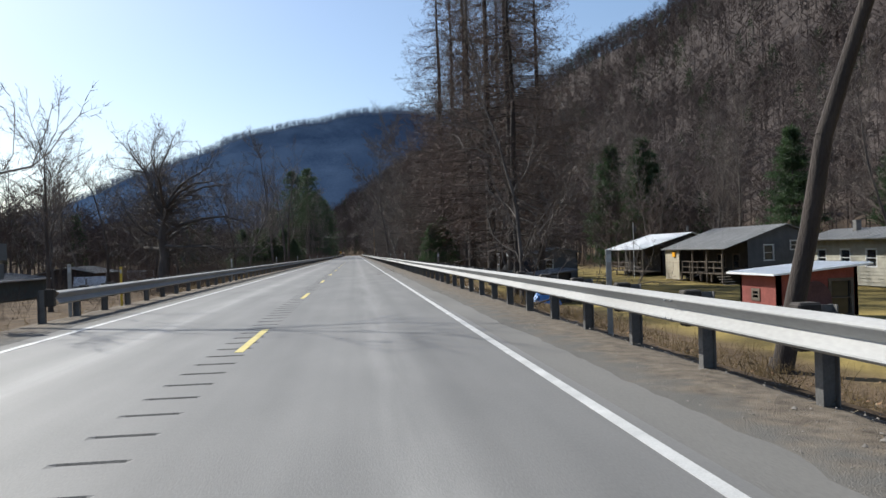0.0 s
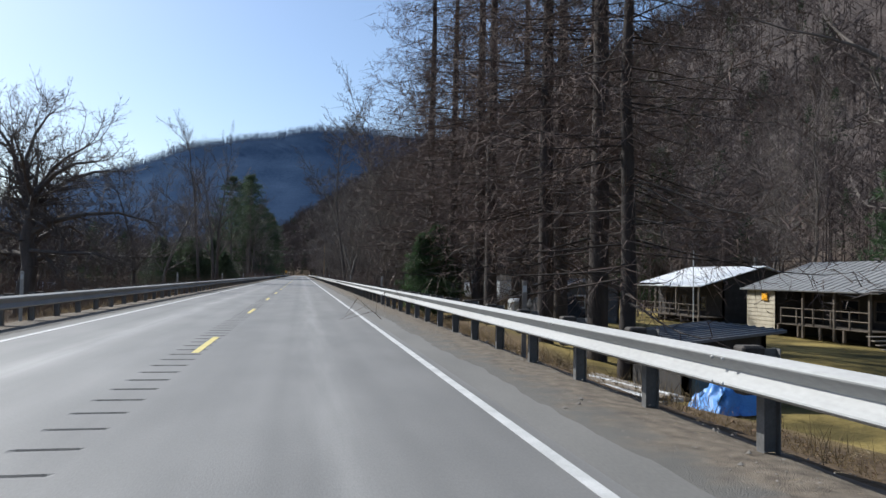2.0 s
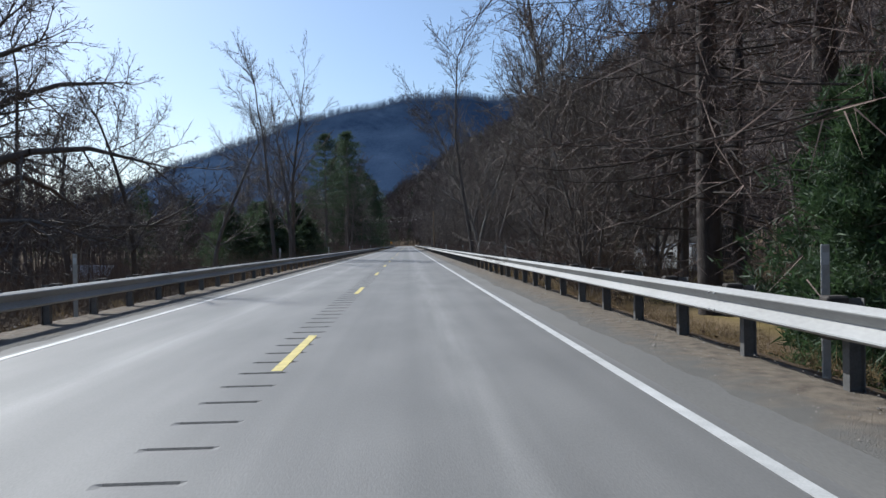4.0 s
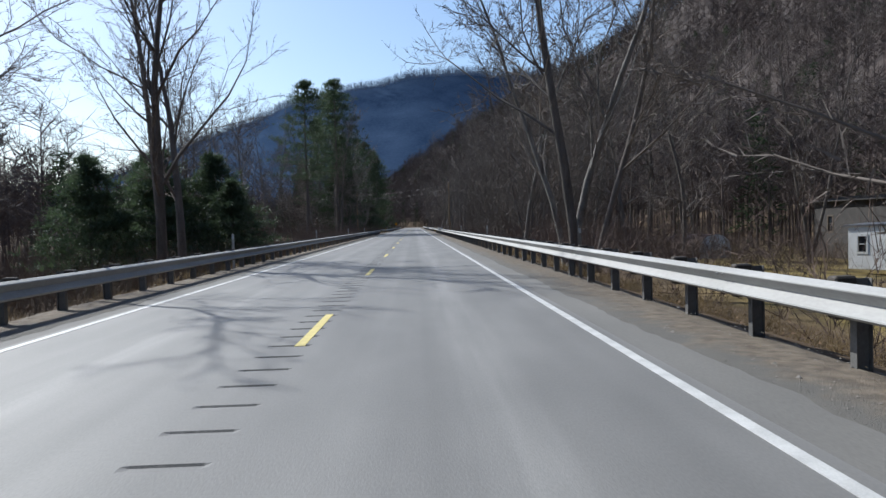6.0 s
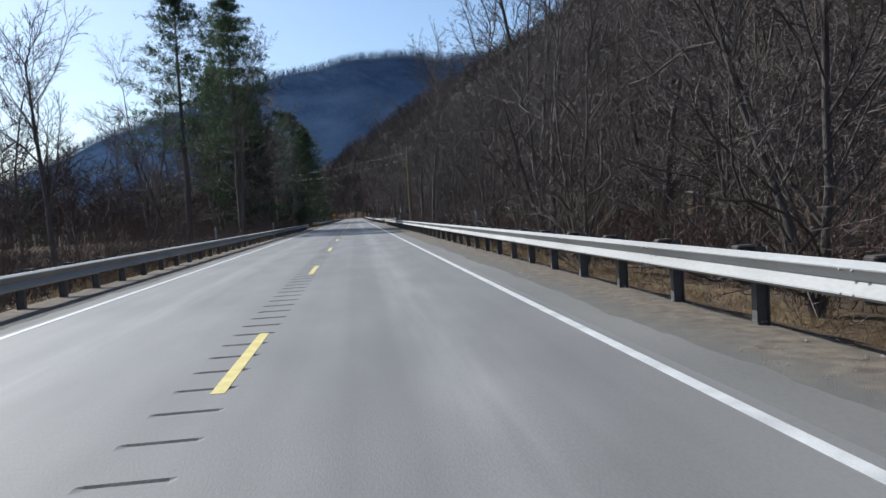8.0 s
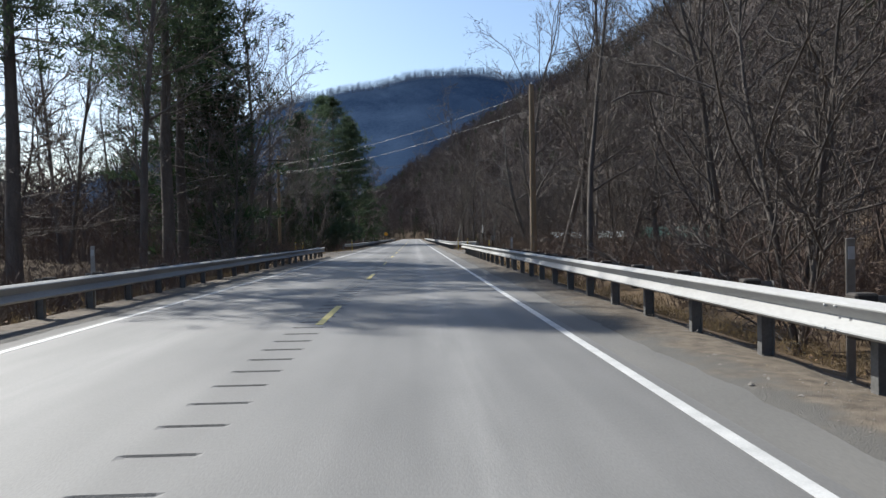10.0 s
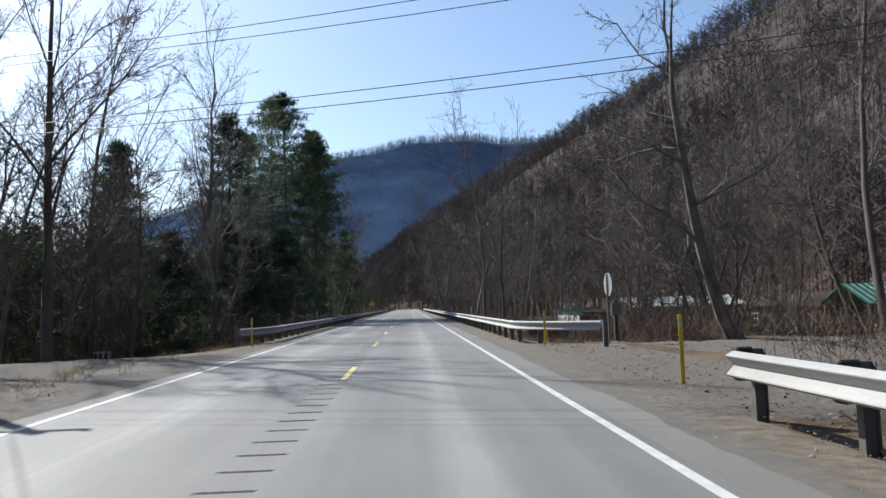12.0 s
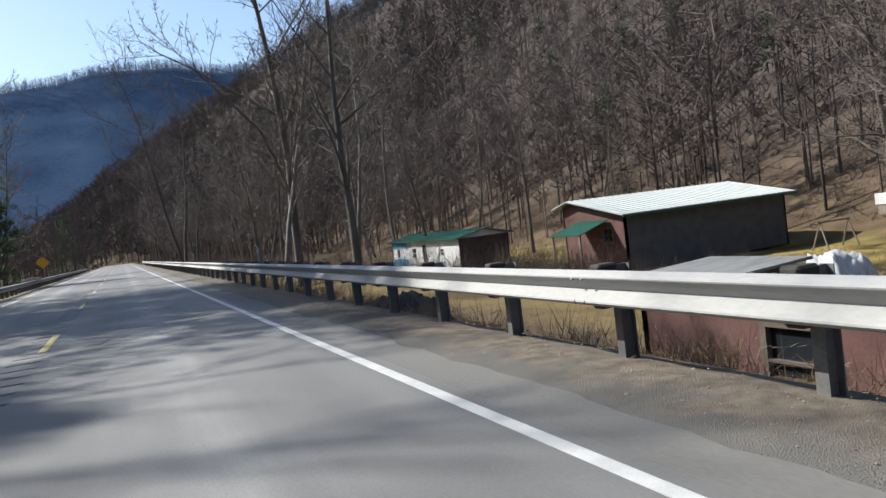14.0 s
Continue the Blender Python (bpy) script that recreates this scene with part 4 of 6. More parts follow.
for x, y, s in ((-15, 268, 0.9), (-20, 274, 1.0), (-26, 268, 0.8), (-13, 284, 1.0), (-22, 262, 0.9), (-32, 272, 0.9)):
    plant("pine_c", x, y, None, s)


def wood(seed, count, x0, x1, y0, y1, kinds, clear=()):
    """Scatter trees over a stretch of wood, away from clearings."""
    rnd = random.Random(seed)
    placed, tries = [], 0
    while len(placed) < count and tries < count * 30:
        tries += 1
        x, y = rnd.uniform(x0, x1), rnd.uniform(y0, y1)
        if any((x - a) ** 2 + (y - b) ** 2 < 7.5 for a, b in placed) or any(a0 < x < a1 and b0 < y < b1 for a0, a1, b0, b1 in clear):
            continue
        placed.append((x, y))
        plant(rnd.choice(kinds), x, y, None, rnd.uniform(0.7, 1.1))


MIX = ["tall_a", "tall_b", "tall_b", "tall_d", "open_b", "tall_c", "open_a"]
wood(1, 10, 9, 24, 79, 94, MIX)
wood(2, 32, 9, 34, 132, 216, MIX)
wood(3, 16, 14, 40, 226, 262, MIX)
wood(10, 12, 9, 40, 200, 222, MIX)
wood(4, 46, 8, 44, 322, 440, MIX)
wood(5, 8, -40, -12, 92, 112, MIX)
wood(6, 6, -40, -22, 150, 200, MIX)
wood(7, 18, -34, -8, 330, 430, MIX + ["pine_b", "hemlock_b"])
wood(8, 10, -60, -26, 40, 130, MIX)
wood(21, 14, 40, 50, 40, 122, MIX)
wood(9, 15, -32, -14, 228, 276, MIX)


def hillside():
    """The far woods on the hill and along the valley: thousands of bare trees in one sheet."""
    rnd = random.Random(8)
    rn = np.random.RandomState(8)
    kinds = []
    for s in range(7):
        h = rnd.uniform(12, 19)
        trunk = [(0, 0, -1, 0.1 * s % 0.4, 0.2, h * 0.5, 0.12, 0.085), (0.1 * s % 0.4, 0.2, h * 0.5, 0.3, 0, h * 0.95, 0.085, 0.02)]
        br, tw = [], []
        for _ in range(13):
            z = h * rnd.uniform(0.3, 0.9)
            az = rnd.uniform(0, 6.28)
            ln = h * rnd.uniform(0.14, 0.3) * (1.25 - 0.6 * z / h)
            e1 = Vector((math.cos(az) * ln, math.sin(az) * ln, z + ln * rnd.uniform(0.4, 1.3)))
            o = Vector((0.2, 0.1, z))
            br.append((*o, *e1, 0.05, 0))
            for _ in range(12):
                p = o.lerp(e1, rnd.uniform(0.25, 1))
                q = p + Vector((rnd.gauss(0, 1), rnd.gauss(0, 1), rnd.uniform(0.2, 1.6))) * ln * 0.4
                tw.append((*p, *q, 0.033, 0))
        v, t = tubes(trunk, 3)
        v1, t1 = tips(br)
        v2, t2 = blades(tw)
        v1, t1 = np.concatenate([v1, v2]), np.concatenate([t1, t2 + len(v1)])
        kinds.append((np.concatenate([v, v1]), np.concatenate([t, t1 + len(v)])))
    far_kinds = []
    for s in range(6):
        h = rnd.uniform(12, 18)
        rows = [(0, 0, -1, 0.2, 0.1, h, 0.1, 0)]
        for _ in range(14):
            z = h * rnd.uniform(0.3, 0.9)
            az = rnd.uniform(0, 6.28)
            ln = h * rnd.uniform(0.14, 0.3) * (1.25 - 0.6 * z / h)
            e1 = Vector((math.cos(az) * ln, math.sin(az) * ln, z + ln * rnd.uniform(0.3, 1.3)))
            rows.append((0.1, 0.1, z, *e1, 0.09, 0))
            p = Vector((0.1, 0.1, z)).lerp(e1, rnd.uniform(0.3, 0.8))
            q = p + Vector((rnd.gauss(0, 1), rnd.gauss(0, 1), rnd.uniform(0.2, 1.6))) * ln * 0.45
            rows.append((*p, *q, 0.09, 0))
        far_kinds.append(blades(rows))
    conifer = []
    for s in range(3):
        h = rnd.uniform(11, 17)
        pts = []
        for _ in range(90):
            f = rnd.random() ** 0.7
            az = rnd.uniform(0, 6.28)
            rr = (1 - f) * 2.8 * rnd.uniform(0.5, 1)
            pts.append((math.cos(az) * rr, math.sin(az) * rr, 1 + f * (h - 1), math.cos(az), math.sin(az), -0.1))
        v, t = tufts(rn, pts, 1.1, 3)
        conifer.append((v, t))
    bare_v, bare_t, pine_v, pine_t = [], [], [], []
    nb = npn = 0

    def put(x, y, z, s, far=False):
        nonlocal nb, npn
        c, a = math.cos(s * 40), math.sin(s * 40)
        evergreen = rnd.random() < (0.03 if far else 0.05)
        v, t = rnd.choice(conifer if evergreen else (far_kinds if far else kinds))
        w = np.stack([(v[:, 0] * c - v[:, 1] * a) * s + x, (v[:, 0] * a + v[:, 1] * c) * s + y, v[:, 2] * s + z], -1)
        if evergreen:
            pine_v.append(w)
            pine_t.append(t + npn)
            npn += len(w)
        else:
            bare_v.append(w)
            bare_t.append(t + nb)
            nb += len(w)

    for _ in range(1900):
        y = rnd.uniform(-20, 420)
        x = 50 - 5 * (y > 235) + 4 * math.sin(y / 70) + rnd.random() ** 1.3 * 85
        put(x, y, float(land(x, y)), rnd.uniform(0.65, 1.1))
    for _ in range(14000):
        y = rnd.uniform(-20, 1030)
        edge = float(np.interp(y, [0, 260, 524, 642, 745, 854, 1021], [430, 350, 264, 226, 200, 182, 150]))
        start = 110 if y < 420 else float(foot_of_hill(y)) - 4
        x = start + rnd.random() ** 0.9 * (edge - start + 12)
        put(x, y, float(land(x, y)), rnd.uniform(0.75, 1.2), True)
    for _ in range(3600):
        y = 430 + 600 * rnd.random()
        x = float(foot_of_hill(y)) - 6 + 90 * rnd.random() ** 1.4
        put(x, y, float(land(x, y)), rnd.uniform(0.8, 1.2), True)
    for _ in range(240):
        y = rnd.uniform(128, 240)
        x = rnd.uniform(26, 52)
        if not (x < 41 and y < 150):
            put(x, y, float(land(x, y)), rnd.uniform(0.6, 1.0))
    for x0, x1, y0, y1, count in ((40, 54, 94, 130, 120), (-42, -17, 229, 300, 130), (-48, -25, 92, 215, 120)):
        for _ in range(count):
            x, y = rnd.uniform(x0, x1), rnd.uniform(y0, y1)
            if not (-43 < x < -32 and y < 116):
                put(x, y, float(land(x, y)), rnd.uniform(0.45, 0.85))
    for _ in range(420):
        y = rnd.uniform(425, 640)
        x = rnd.uniform(8, 50) if rnd.random() < 0.55 else rnd.uniform(-100, -8)
        put(x, y, float(land(x, y)), rnd.uniform(0.85, 1.3))
    for _ in range(4200):
        y = rnd.uniform(30, 620)
        x = -46 - 360 * rnd.random() ** 1.5
        put(x, y, float(land(x, y)), rnd.uniform(0.6, 1.0), True)
    for _ in range(800):
        y = rnd.uniform(20, 430)
        x = rnd.uniform(-170, -40)
        put(x, y, float(land(x, y)), rnd.uniform(0.7, 1.05))
    ob = new("hillside_woods", mesh_np("hillside_woods", np.concatenate(bare_v), np.concatenate(bare_t), M["far_woods"]))
    tagged(ob, "dense brown leafless woods covering the steep hillside", "woods", kind="stuff")
    ob = new("hillside_pines", mesh_np("hillside_pines", np.concatenate(pine_v), np.concatenate(pine_t), M["far_pine"]))
    tagged(ob, "scattered dark pines among the bare hillside woods", "woods", kind="stuff")


hillside()


def undergrowth(name, label, seed, spots, mat, height, twigs):
    """Thickets of thin stems, or tussocks of dry grass."""
    rn = np.random.RandomState(seed)
    p = np.asarray(spots, float)
    n = len(p) * twigs
    c = np.repeat(p, twigs, 0)
    a = np.stack([c[:, 0] + rn.normal(0, 0.35, n) * height, c[:, 1] + rn.normal(0, 0.35, n) * height, c[:, 2] + rn.uniform(-0.1, 0.55, n) * height], -1)
    b = a + rn.normal(0, 0.35, (n, 3)) * height + np.stack([0 * a[:, 0], 0 * a[:, 0], rn.uniform(0.2, 0.7, n) * height], -1)
    v, t = blades(np.concatenate([a, b, np.full((n, 1), 0.0025 + 0.0024 * height), np.zeros((n, 1))], 1))
    tagged(new(name, mesh_np(name, v, t, mat)), label, "undergrowth", kind="stuff")


def shrubs(name, label, seed, spots, mat, height):
    """Leafless shrubs: arching stems from one foot, with side twigs along them."""
    rn = np.random.RandomState(seed)
    p = np.asarray(spots, float)
    stems, rows = 8, []
    n = len(p) * stems
    a = np.repeat(p, stems, 0) + np.c_[rn.normal(0, 0.14, (n, 2)), np.full(n, -0.1)]
    d = np.c_[rn.normal(0, 0.42, (n, 2)), np.ones(n)]
    h = height * np.repeat(rn.uniform(0.55, 1.25, len(p)), stems) * rn.uniform(0.6, 1.1, n)
    r = 0.005 + 0.0022 * height
    for k in range(4):
        d = d + np.c_[rn.normal(0, 0.2, (n, 2)), rn.normal(-0.04, 0.12, n)]
        step = d / np.linalg.norm(d, axis=1)[:, None] * (h / 4)[:, None]
        rows.append(np.c_[a, a + step * 1.05, np.full(n, r * (1 - 0.18 * k)), np.zeros(n)])
        for _ in range(4 if k else 1):
            o = a + step * rn.uniform(0, 1, (n, 1))
            tw = step + rn.normal(0, 0.55, (n, 3)) * (h / 4)[:, None]
            e = o + tw * rn.uniform(0.5, 1.1, (n, 1))
            rows.append(np.c_[o, e, np.full(n, r * 0.6), np.zeros(n)])
            o2 = o + (e - o) * rn.uniform(0.3, 0.9, (n, 1))
            rows.append(np.c_[o2, o2 + (tw + rn.normal(0, 0.5, (n, 3)) * (h / 4)[:, None]) * 0.5, np.full(n, r * 0.5), np.zeros(n)])
        a = a + step
    v, t = blades(np.concatenate(rows))
    tagged(new(name, mesh_np(name, v, t, mat)), label, "shrubs", kind="stuff")


def scatter(seed, count, x0, x1, y0, y1):
    rnd = random.Random(seed)
    pts = [(rnd.uniform(x0, x1), rnd.uniform(y0, y1)) for _ in range(count)]
    return [(x, y, float(land(x, y))) for x, y in pts]


undergrowth("roadside_brush", "tangled leafless brown brush below the road bank", 3,
            scatter(1, 130, 8.5, 24, 78, 95) + scatter(41, 480, 11.5, 25, 126, 226) + scatter(7, 330, 10, 40, 205, 264) + scatter(8, 1000, -60, -16, 40, 420) + scatter(9, 200, 30, 50, 100, 240) + scatter(2, 90, 11, 20, 252, 262) + scatter(3, 160, 8, 18, 300, 420) + scatter(31, 60, 16, 22.5, 293, 302) + scatter(32, 130, 12, 32, 248, 261) + scatter(4, 650, -22, -7, 95, 232) + scatter(5, 500, -22, -7.5, 266, 420) + scatter(6, 90, -14, -7, 60, 95),
            M["brush"], 1.5, 85)
undergrowth("dry_grass", "dry straw-coloured grass along the road bank", 5,
            scatter(11, 3300, 5.6, 9.5, -5, 225) + scatter(12, 700, 5.6, 9.5, 246, 330) + scatter(13, 1300, -8.0, -5.2, 0, 330), M["dry_grass"], 0.24, 26)
shrubs("roadside_shrubs", "thin brown leafless shrubs behind the guardrail", 9,
       scatter(21, 300, 8.6, 15.5, 132, 222) + scatter(26, 120, 15, 28, 128, 222) + scatter(22, 60, 7.5, 14, 80, 100) + scatter(27, 20, 6.8, 10, 106, 124) + scatter(23, 170, -13, -6.6, 150, 222) + scatter(24, 90, -14, -7.5, 262, 330) + scatter(25, 90, 12, 30, 250, 262) + scatter(28, 70, 7.5, 20, 300, 360), M["shrub"], 2.6)
undergrowth("valley_thicket", "tall tangled leafless thicket on the valley floor", 15,
            scatter(61, 170, -38, -17.5, 228, 300) + scatter(62, 170, -42, -20, 95, 215), M["shrub"], 3.2, 90)
undergrowth("hill_brush", "low leafless brush and saplings on the lower hillside", 13,
            scatter(51, 1300, 44, 95, 262, 410) + scatter(52, 350, 46, 80, 20, 130), M["brush"], 1.6, 36)
undergrowth("yard_brush", "dead weeds and twigs round the yard sheds", 14,
            scatter(53, 130, 7.2, 13, 256, 268) + scatter(54, 160, 16, 33, 262, 298) + scatter(55, 120, 6.8, 9, 268, 300), M["brush"], 0.7, 50)


def leaf_litter():
    """Curled dead leaves on the banks and round the gaps in the guardrail."""
    rn = np.random.RandomState(31)
    n = 15000
    half = rn.random(n) < 0.55
    x = np.where(half, 5.6 + 4.2 * rn.random(n), 5.4 + 6 * rn.random(n) ** 1.3)
    y = np.where(half, rn.uniform(-5, 226, n), rn.uniform(216, 266, n))
    side = rn.random(n) < 0.12
    x = np.where(side, -4.7 - 3.5 * rn.random(n), x)
    a = rn.uniform(0, 6.283, n)
    s = rn.uniform(0.014, 0.038, n)
    c = np.stack([x, y, land(x, y) + 0.035 + rn.uniform(0, 0.02, n)], -1)
    u = np.stack([np.cos(a), np.sin(a), rn.normal(0, 0.35, n)], -1) * s[:, None]
    w = np.stack([-np.sin(a), np.cos(a), rn.normal(0, 0.35, n)], -1) * s[:, None] * 0.6
    v = np.stack([c - u, c - w, c + u, c + w], 1).reshape(-1, 3)
    i = np.arange(n) * 4
    t = np.concatenate([np.stack([i, i + 1, i + 2], 1), np.stack([i, i + 2, i + 3], 1)])
    tagged(new("leaf_litter", mesh_np("leaf_litter", v, t, M["leaf"])), "scattered orange-brown dead leaves on the road bank", "leaves", kind="stuff")


leaf_litter()

# ---- buildings and yard things ----
M["white_metal"] = stretch(material("white_metal_roof", (0.66, 0.67, 0.67), (0.86, 0.865, 0.87), 0.6, 0.8, 9, 0.1), (1, 4, 1))
M["grey_metal"] = stretch(material("weathered_grey_metal_roof", (0.1, 0.1, 0.098), (0.26, 0.258, 0.25), 0.6, 0.7, 8, 0.15), (1, 4, 1))
M["dark_metal"] = stretch(material("dark_metal_roof", (0.054, 0.057, 0.063), (0.12, 0.123, 0.132), 0.45, 0.8, 9, 0.15), (1, 4, 1))
M["green_metal"] = material("green_metal_roof", (0.011, 0.066, 0.043), (0.028, 0.13, 0.086), 0.45, 1.2, 12, 0.1)
M["pale_metal"] = material("pale_green_metal_roof", (0.27, 0.306, 0.294), (0.42, 0.444, 0.432), 0.5, 1.0, 10, 0.1)
# dark wood of the cabins; also paints the shade over the large house
M["dark_wall"] = material("dark_stained_wood_and_shade", (0.018, 0.016, 0.014), (0.051, 0.045, 0.041), 0.85, 2, 14, 0.3)
M["grey_wall"] = material("grey_painted_wall", (0.06, 0.06, 0.063), (0.12, 0.12, 0.123), 0.8, 1.5, 14, 0.2)
M["log_wall"] = material("cream_log_siding", (0.288, 0.248, 0.176), (0.464, 0.416, 0.32), 0.75, 2, 20, 0.3)
M["beige_wall"] = material("beige_lap_siding", (0.24, 0.224, 0.176), (0.4, 0.376, 0.304), 0.7, 2, 20, 0.2)
M["red_wall"] = material("faded_red_boards", (0.128, 0.028, 0.022), (0.272, 0.072, 0.056), 0.85, 2, 16, 0.4)
M["red_brown_wall"] = material("red_brown_boards", (0.056, 0.024, 0.021), (0.136, 0.062, 0.053), 0.85, 1.5, 16, 0.4)
M["white_wall"] = material("white_painted_wall", (0.48, 0.48, 0.472), (0.656, 0.656, 0.64), 0.6, 1.2, 15, 0.1)
M["blue_wall"] = material("blue_painted_wall", (0.04, 0.16, 0.304), (0.072, 0.24, 0.4), 0.6, 1.2, 15, 0.1)
M["brown_wall"] = material("brown_log_wall", (0.03, 0.018, 0.013), (0.08, 0.05, 0.037), 0.85, 2, 16, 0.4)
M["teal_wall"] = material("grey_green_wall", (0.064, 0.084, 0.08), (0.128, 0.152, 0.144), 0.8, 1.5, 14, 0.2)
M["timber"] = stretch(material("weathered_timber", (0.128, 0.104, 0.08), (0.288, 0.248, 0.2), 0.85, 3, 30, 0.4), (3, 3, 0.6))
M["old_timber"] = material("grey_brown_timber", (0.056, 0.044, 0.034), (0.144, 0.116, 0.088), 0.9, 3, 30, 0.4)
M["trim"] = material("white_trim", (0.44, 0.44, 0.424), (0.64, 0.64, 0.624), 0.6, 3, 30, 0.1)
M["dark_glass"] = material("window_glass", (0.012, 0.014, 0.017), (0.025, 0.028, 0.032), 0.06, 1, 5, 0.0)
M["tarp_blue"] = material("blue_tarpaulin", (0.04, 0.136, 0.4), (0.096, 0.272, 0.576), 0.45, 3, 20, 0.3)
M["tarp_white"] = material("white_tarpaulin", (0.4, 0.4, 0.4), (0.64, 0.64, 0.632), 0.5, 3, 20, 0.3)
M["tarp_black"] = material("black_tarpaulin", (0.012, 0.012, 0.013), (0.035, 0.035, 0.037), 0.85, 3, 20, 0.3)
M["firewood"] = material("split_firewood", (0.16, 0.12, 0.075), (0.42, 0.35, 0.24), 0.9, 5, 40, 0.4, vary=0.35)
M["rust"] = stretch(material("rusty_corrugated_metal", (0.096, 0.048, 0.036), (0.304, 0.216, 0.176), 0.7, 1.2, 12, 0.3), (1, 3, 1))
M["marker_yellow"] = material("yellow_marker_plastic", (0.48, 0.32, 0.016), (0.64, 0.448, 0.032), 0.5, 3, 20, 0.05)
M["marker_white"] = material("grey_white_marker_plastic", (0.2, 0.195, 0.18), (0.36, 0.35, 0.325), 0.5, 3, 20, 0.05)
M["marker_brown"] = material("brown_marker_plastic", (0.12, 0.1, 0.08), (0.22, 0.19, 0.16), 0.6, 3, 20, 0.1)
M["sign_back"] = material("bare_aluminium_sign_back", (0.336, 0.344, 0.352), (0.48, 0.488, 0.496), 0.45, 2, 20, 0.05, metal=0.4)
M["sign_yellow"] = material("orange_yellow_sign", (0.75, 0.32, 0.01), (0.85, 0.42, 0.02), 0.4, 2, 20, 0.0)
M["pole_wood"] = stretch(material("utility_pole_wood", (0.136, 0.088, 0.048), (0.304, 0.216, 0.128), 0.85, 2, 25, 0.5), (3, 3, 0.3))
M["wire"] = material("black_cable", (0.012, 0.012, 0.013), (0.03, 0.03, 0.03), 0.6, 3, 20, 0.0)


LIGHT_TRIMMED = {"white_painted_wall", "beige_lap_siding", "brown_log_wall", "cream_log_siding", "grey_painted_wall"}


def wall_bm(bm, length, h0, h1, thick, openings=(), base=0.0):
    """A wall along +x from the origin, outer face at y = 0, its top running from h0 to h1, with openings (x0, x1, z0, z1) cut through."""
    cuts = sorted({0.0, length, *[c for o in openings for c in o[:2]]})
    top = lambda x: h0 + (h1 - h0) * x / length
    for a, b in zip(cuts[:-1], cuts[1:]):
        holes = sorted((o[2], o[3]) for o in openings if o[0] < b - 1e-6 and o[1] > a + 1e-6)
        z = base
        spans = []
        for lo, hi in holes:
            spans.append((z, z, lo, lo))
            z = hi
        spans.append((z, z, top(a), top(b)))
        for za, zb, ta, tb in spans:
            if ta - za < 0.01:
                continue
            c = [bm.verts.new(p) for p in ((a, 0, za), (b, 0, zb), (b, thick, zb), (a, thick, za), (a, 0, ta), (b, 0, tb), (b, thick, tb), (a, thick, ta))]
            for f in ((0, 1, 5, 4), (1, 2, 6, 5), (2, 3, 7, 6), (3, 0, 4, 7), (4, 5, 6, 7), (3, 2, 1, 0)):
                bm.faces.new([c[i] for i in f])


def lap_boards(wall, mat, length, h0, h1, pitch, openings=()):
    """Lap boards, each its own piece, standing 2 cm proud of a wall's outer face."""
    top = lambda x: h0 + (h1 - h0) * x / length
    z = 0.05
    while z < max(h0, h1) - pitch:
        runs = [(0.0, length)]
        for o in openings:
            if o[2] < z + pitch and o[3] > z:
                runs = [r for a, b in runs for r in ((a, min(b, o[0])), (max(a, o[1]), b)) if r[1] - r[0] > 0.05]
        for a, b in runs:
            if min(top(a), top(b)) > z + pitch * 0.5:
                bm = bmesh.new()
                c = [bm.verts.new(p) for p in ((a, -0.04, z), (b, -0.04, z), (b, -0.006, z + pitch), (a, -0.006, z + pitch), (a, -0.003, z), (b, -0.003, z), (b, -0.003, z + pitch), (a, -0.003, z + pitch))]
                for f in ((0, 1, 2, 3), (4, 5, 1, 0), (3, 2, 6, 7), (1, 5, 6, 2), (4, 0, 3, 7)):
                    bm.faces.new([c[i] for i in f])
                part("board", bm, mat, wall)
        z += pitch


def wall_part(parent, at, turn, length, h0, h1, mat, openings=(), lap=0.0, name="wall", base=0.0):
    bm = bmesh.new()
    wall_bm(bm, length, h0, h1, 0.14, openings, base)
    bmesh.ops.remove_doubles(bm, verts=bm.verts[:], dist=0.0005)
    w = part(name, bm, mat, parent)
    if lap:
        lap_boards(w, mat, length, h0, h1, lap, openings)
    w.matrix_local = pose(*at, 0, 0, turn)
    for n, (a, b, lo, hi) in enumerate(openings):
        win = box_frame(a, b, lo, hi)
        f = part("window" if hi - lo < 1.7 else "door", win, (M["trim"] if mat.name in LIGHT_TRIMMED else M["old_timber"]) if hi - lo < 1.7 else M["old_timber"], w)
        g = box_part("pane", (a + 0.04, b - 0.04, 0.06, 0.075, lo + 0.04, hi - 0.04), M["dark_glass"] if hi - lo < 1.7 else M["dark_wall"], f, bevel=0)
        del g
    return w


def box_frame(a, b, lo, hi):
    """A window or door frame with a cross bar, 3 cm proud of the wall."""
    bm = bmesh.new()
    t = 0.075
    for x0, x1, z0, z1 in ((a - t, a + 0.03, lo - t, hi + t), (b - 0.03, b + t, lo - t, hi + t), (a + 0.03, b - 0.03, hi - 0.03, hi + t), (a + 0.03, b - 0.03, lo - t, lo + 0.03), (a + 0.03, b - 0.03, (lo + hi) / 2 - 0.02, (lo + hi) / 2 + 0.02)):
        box_bm(bm, x0, x1, -0.03, 0.09, z0, z1)
    return bm


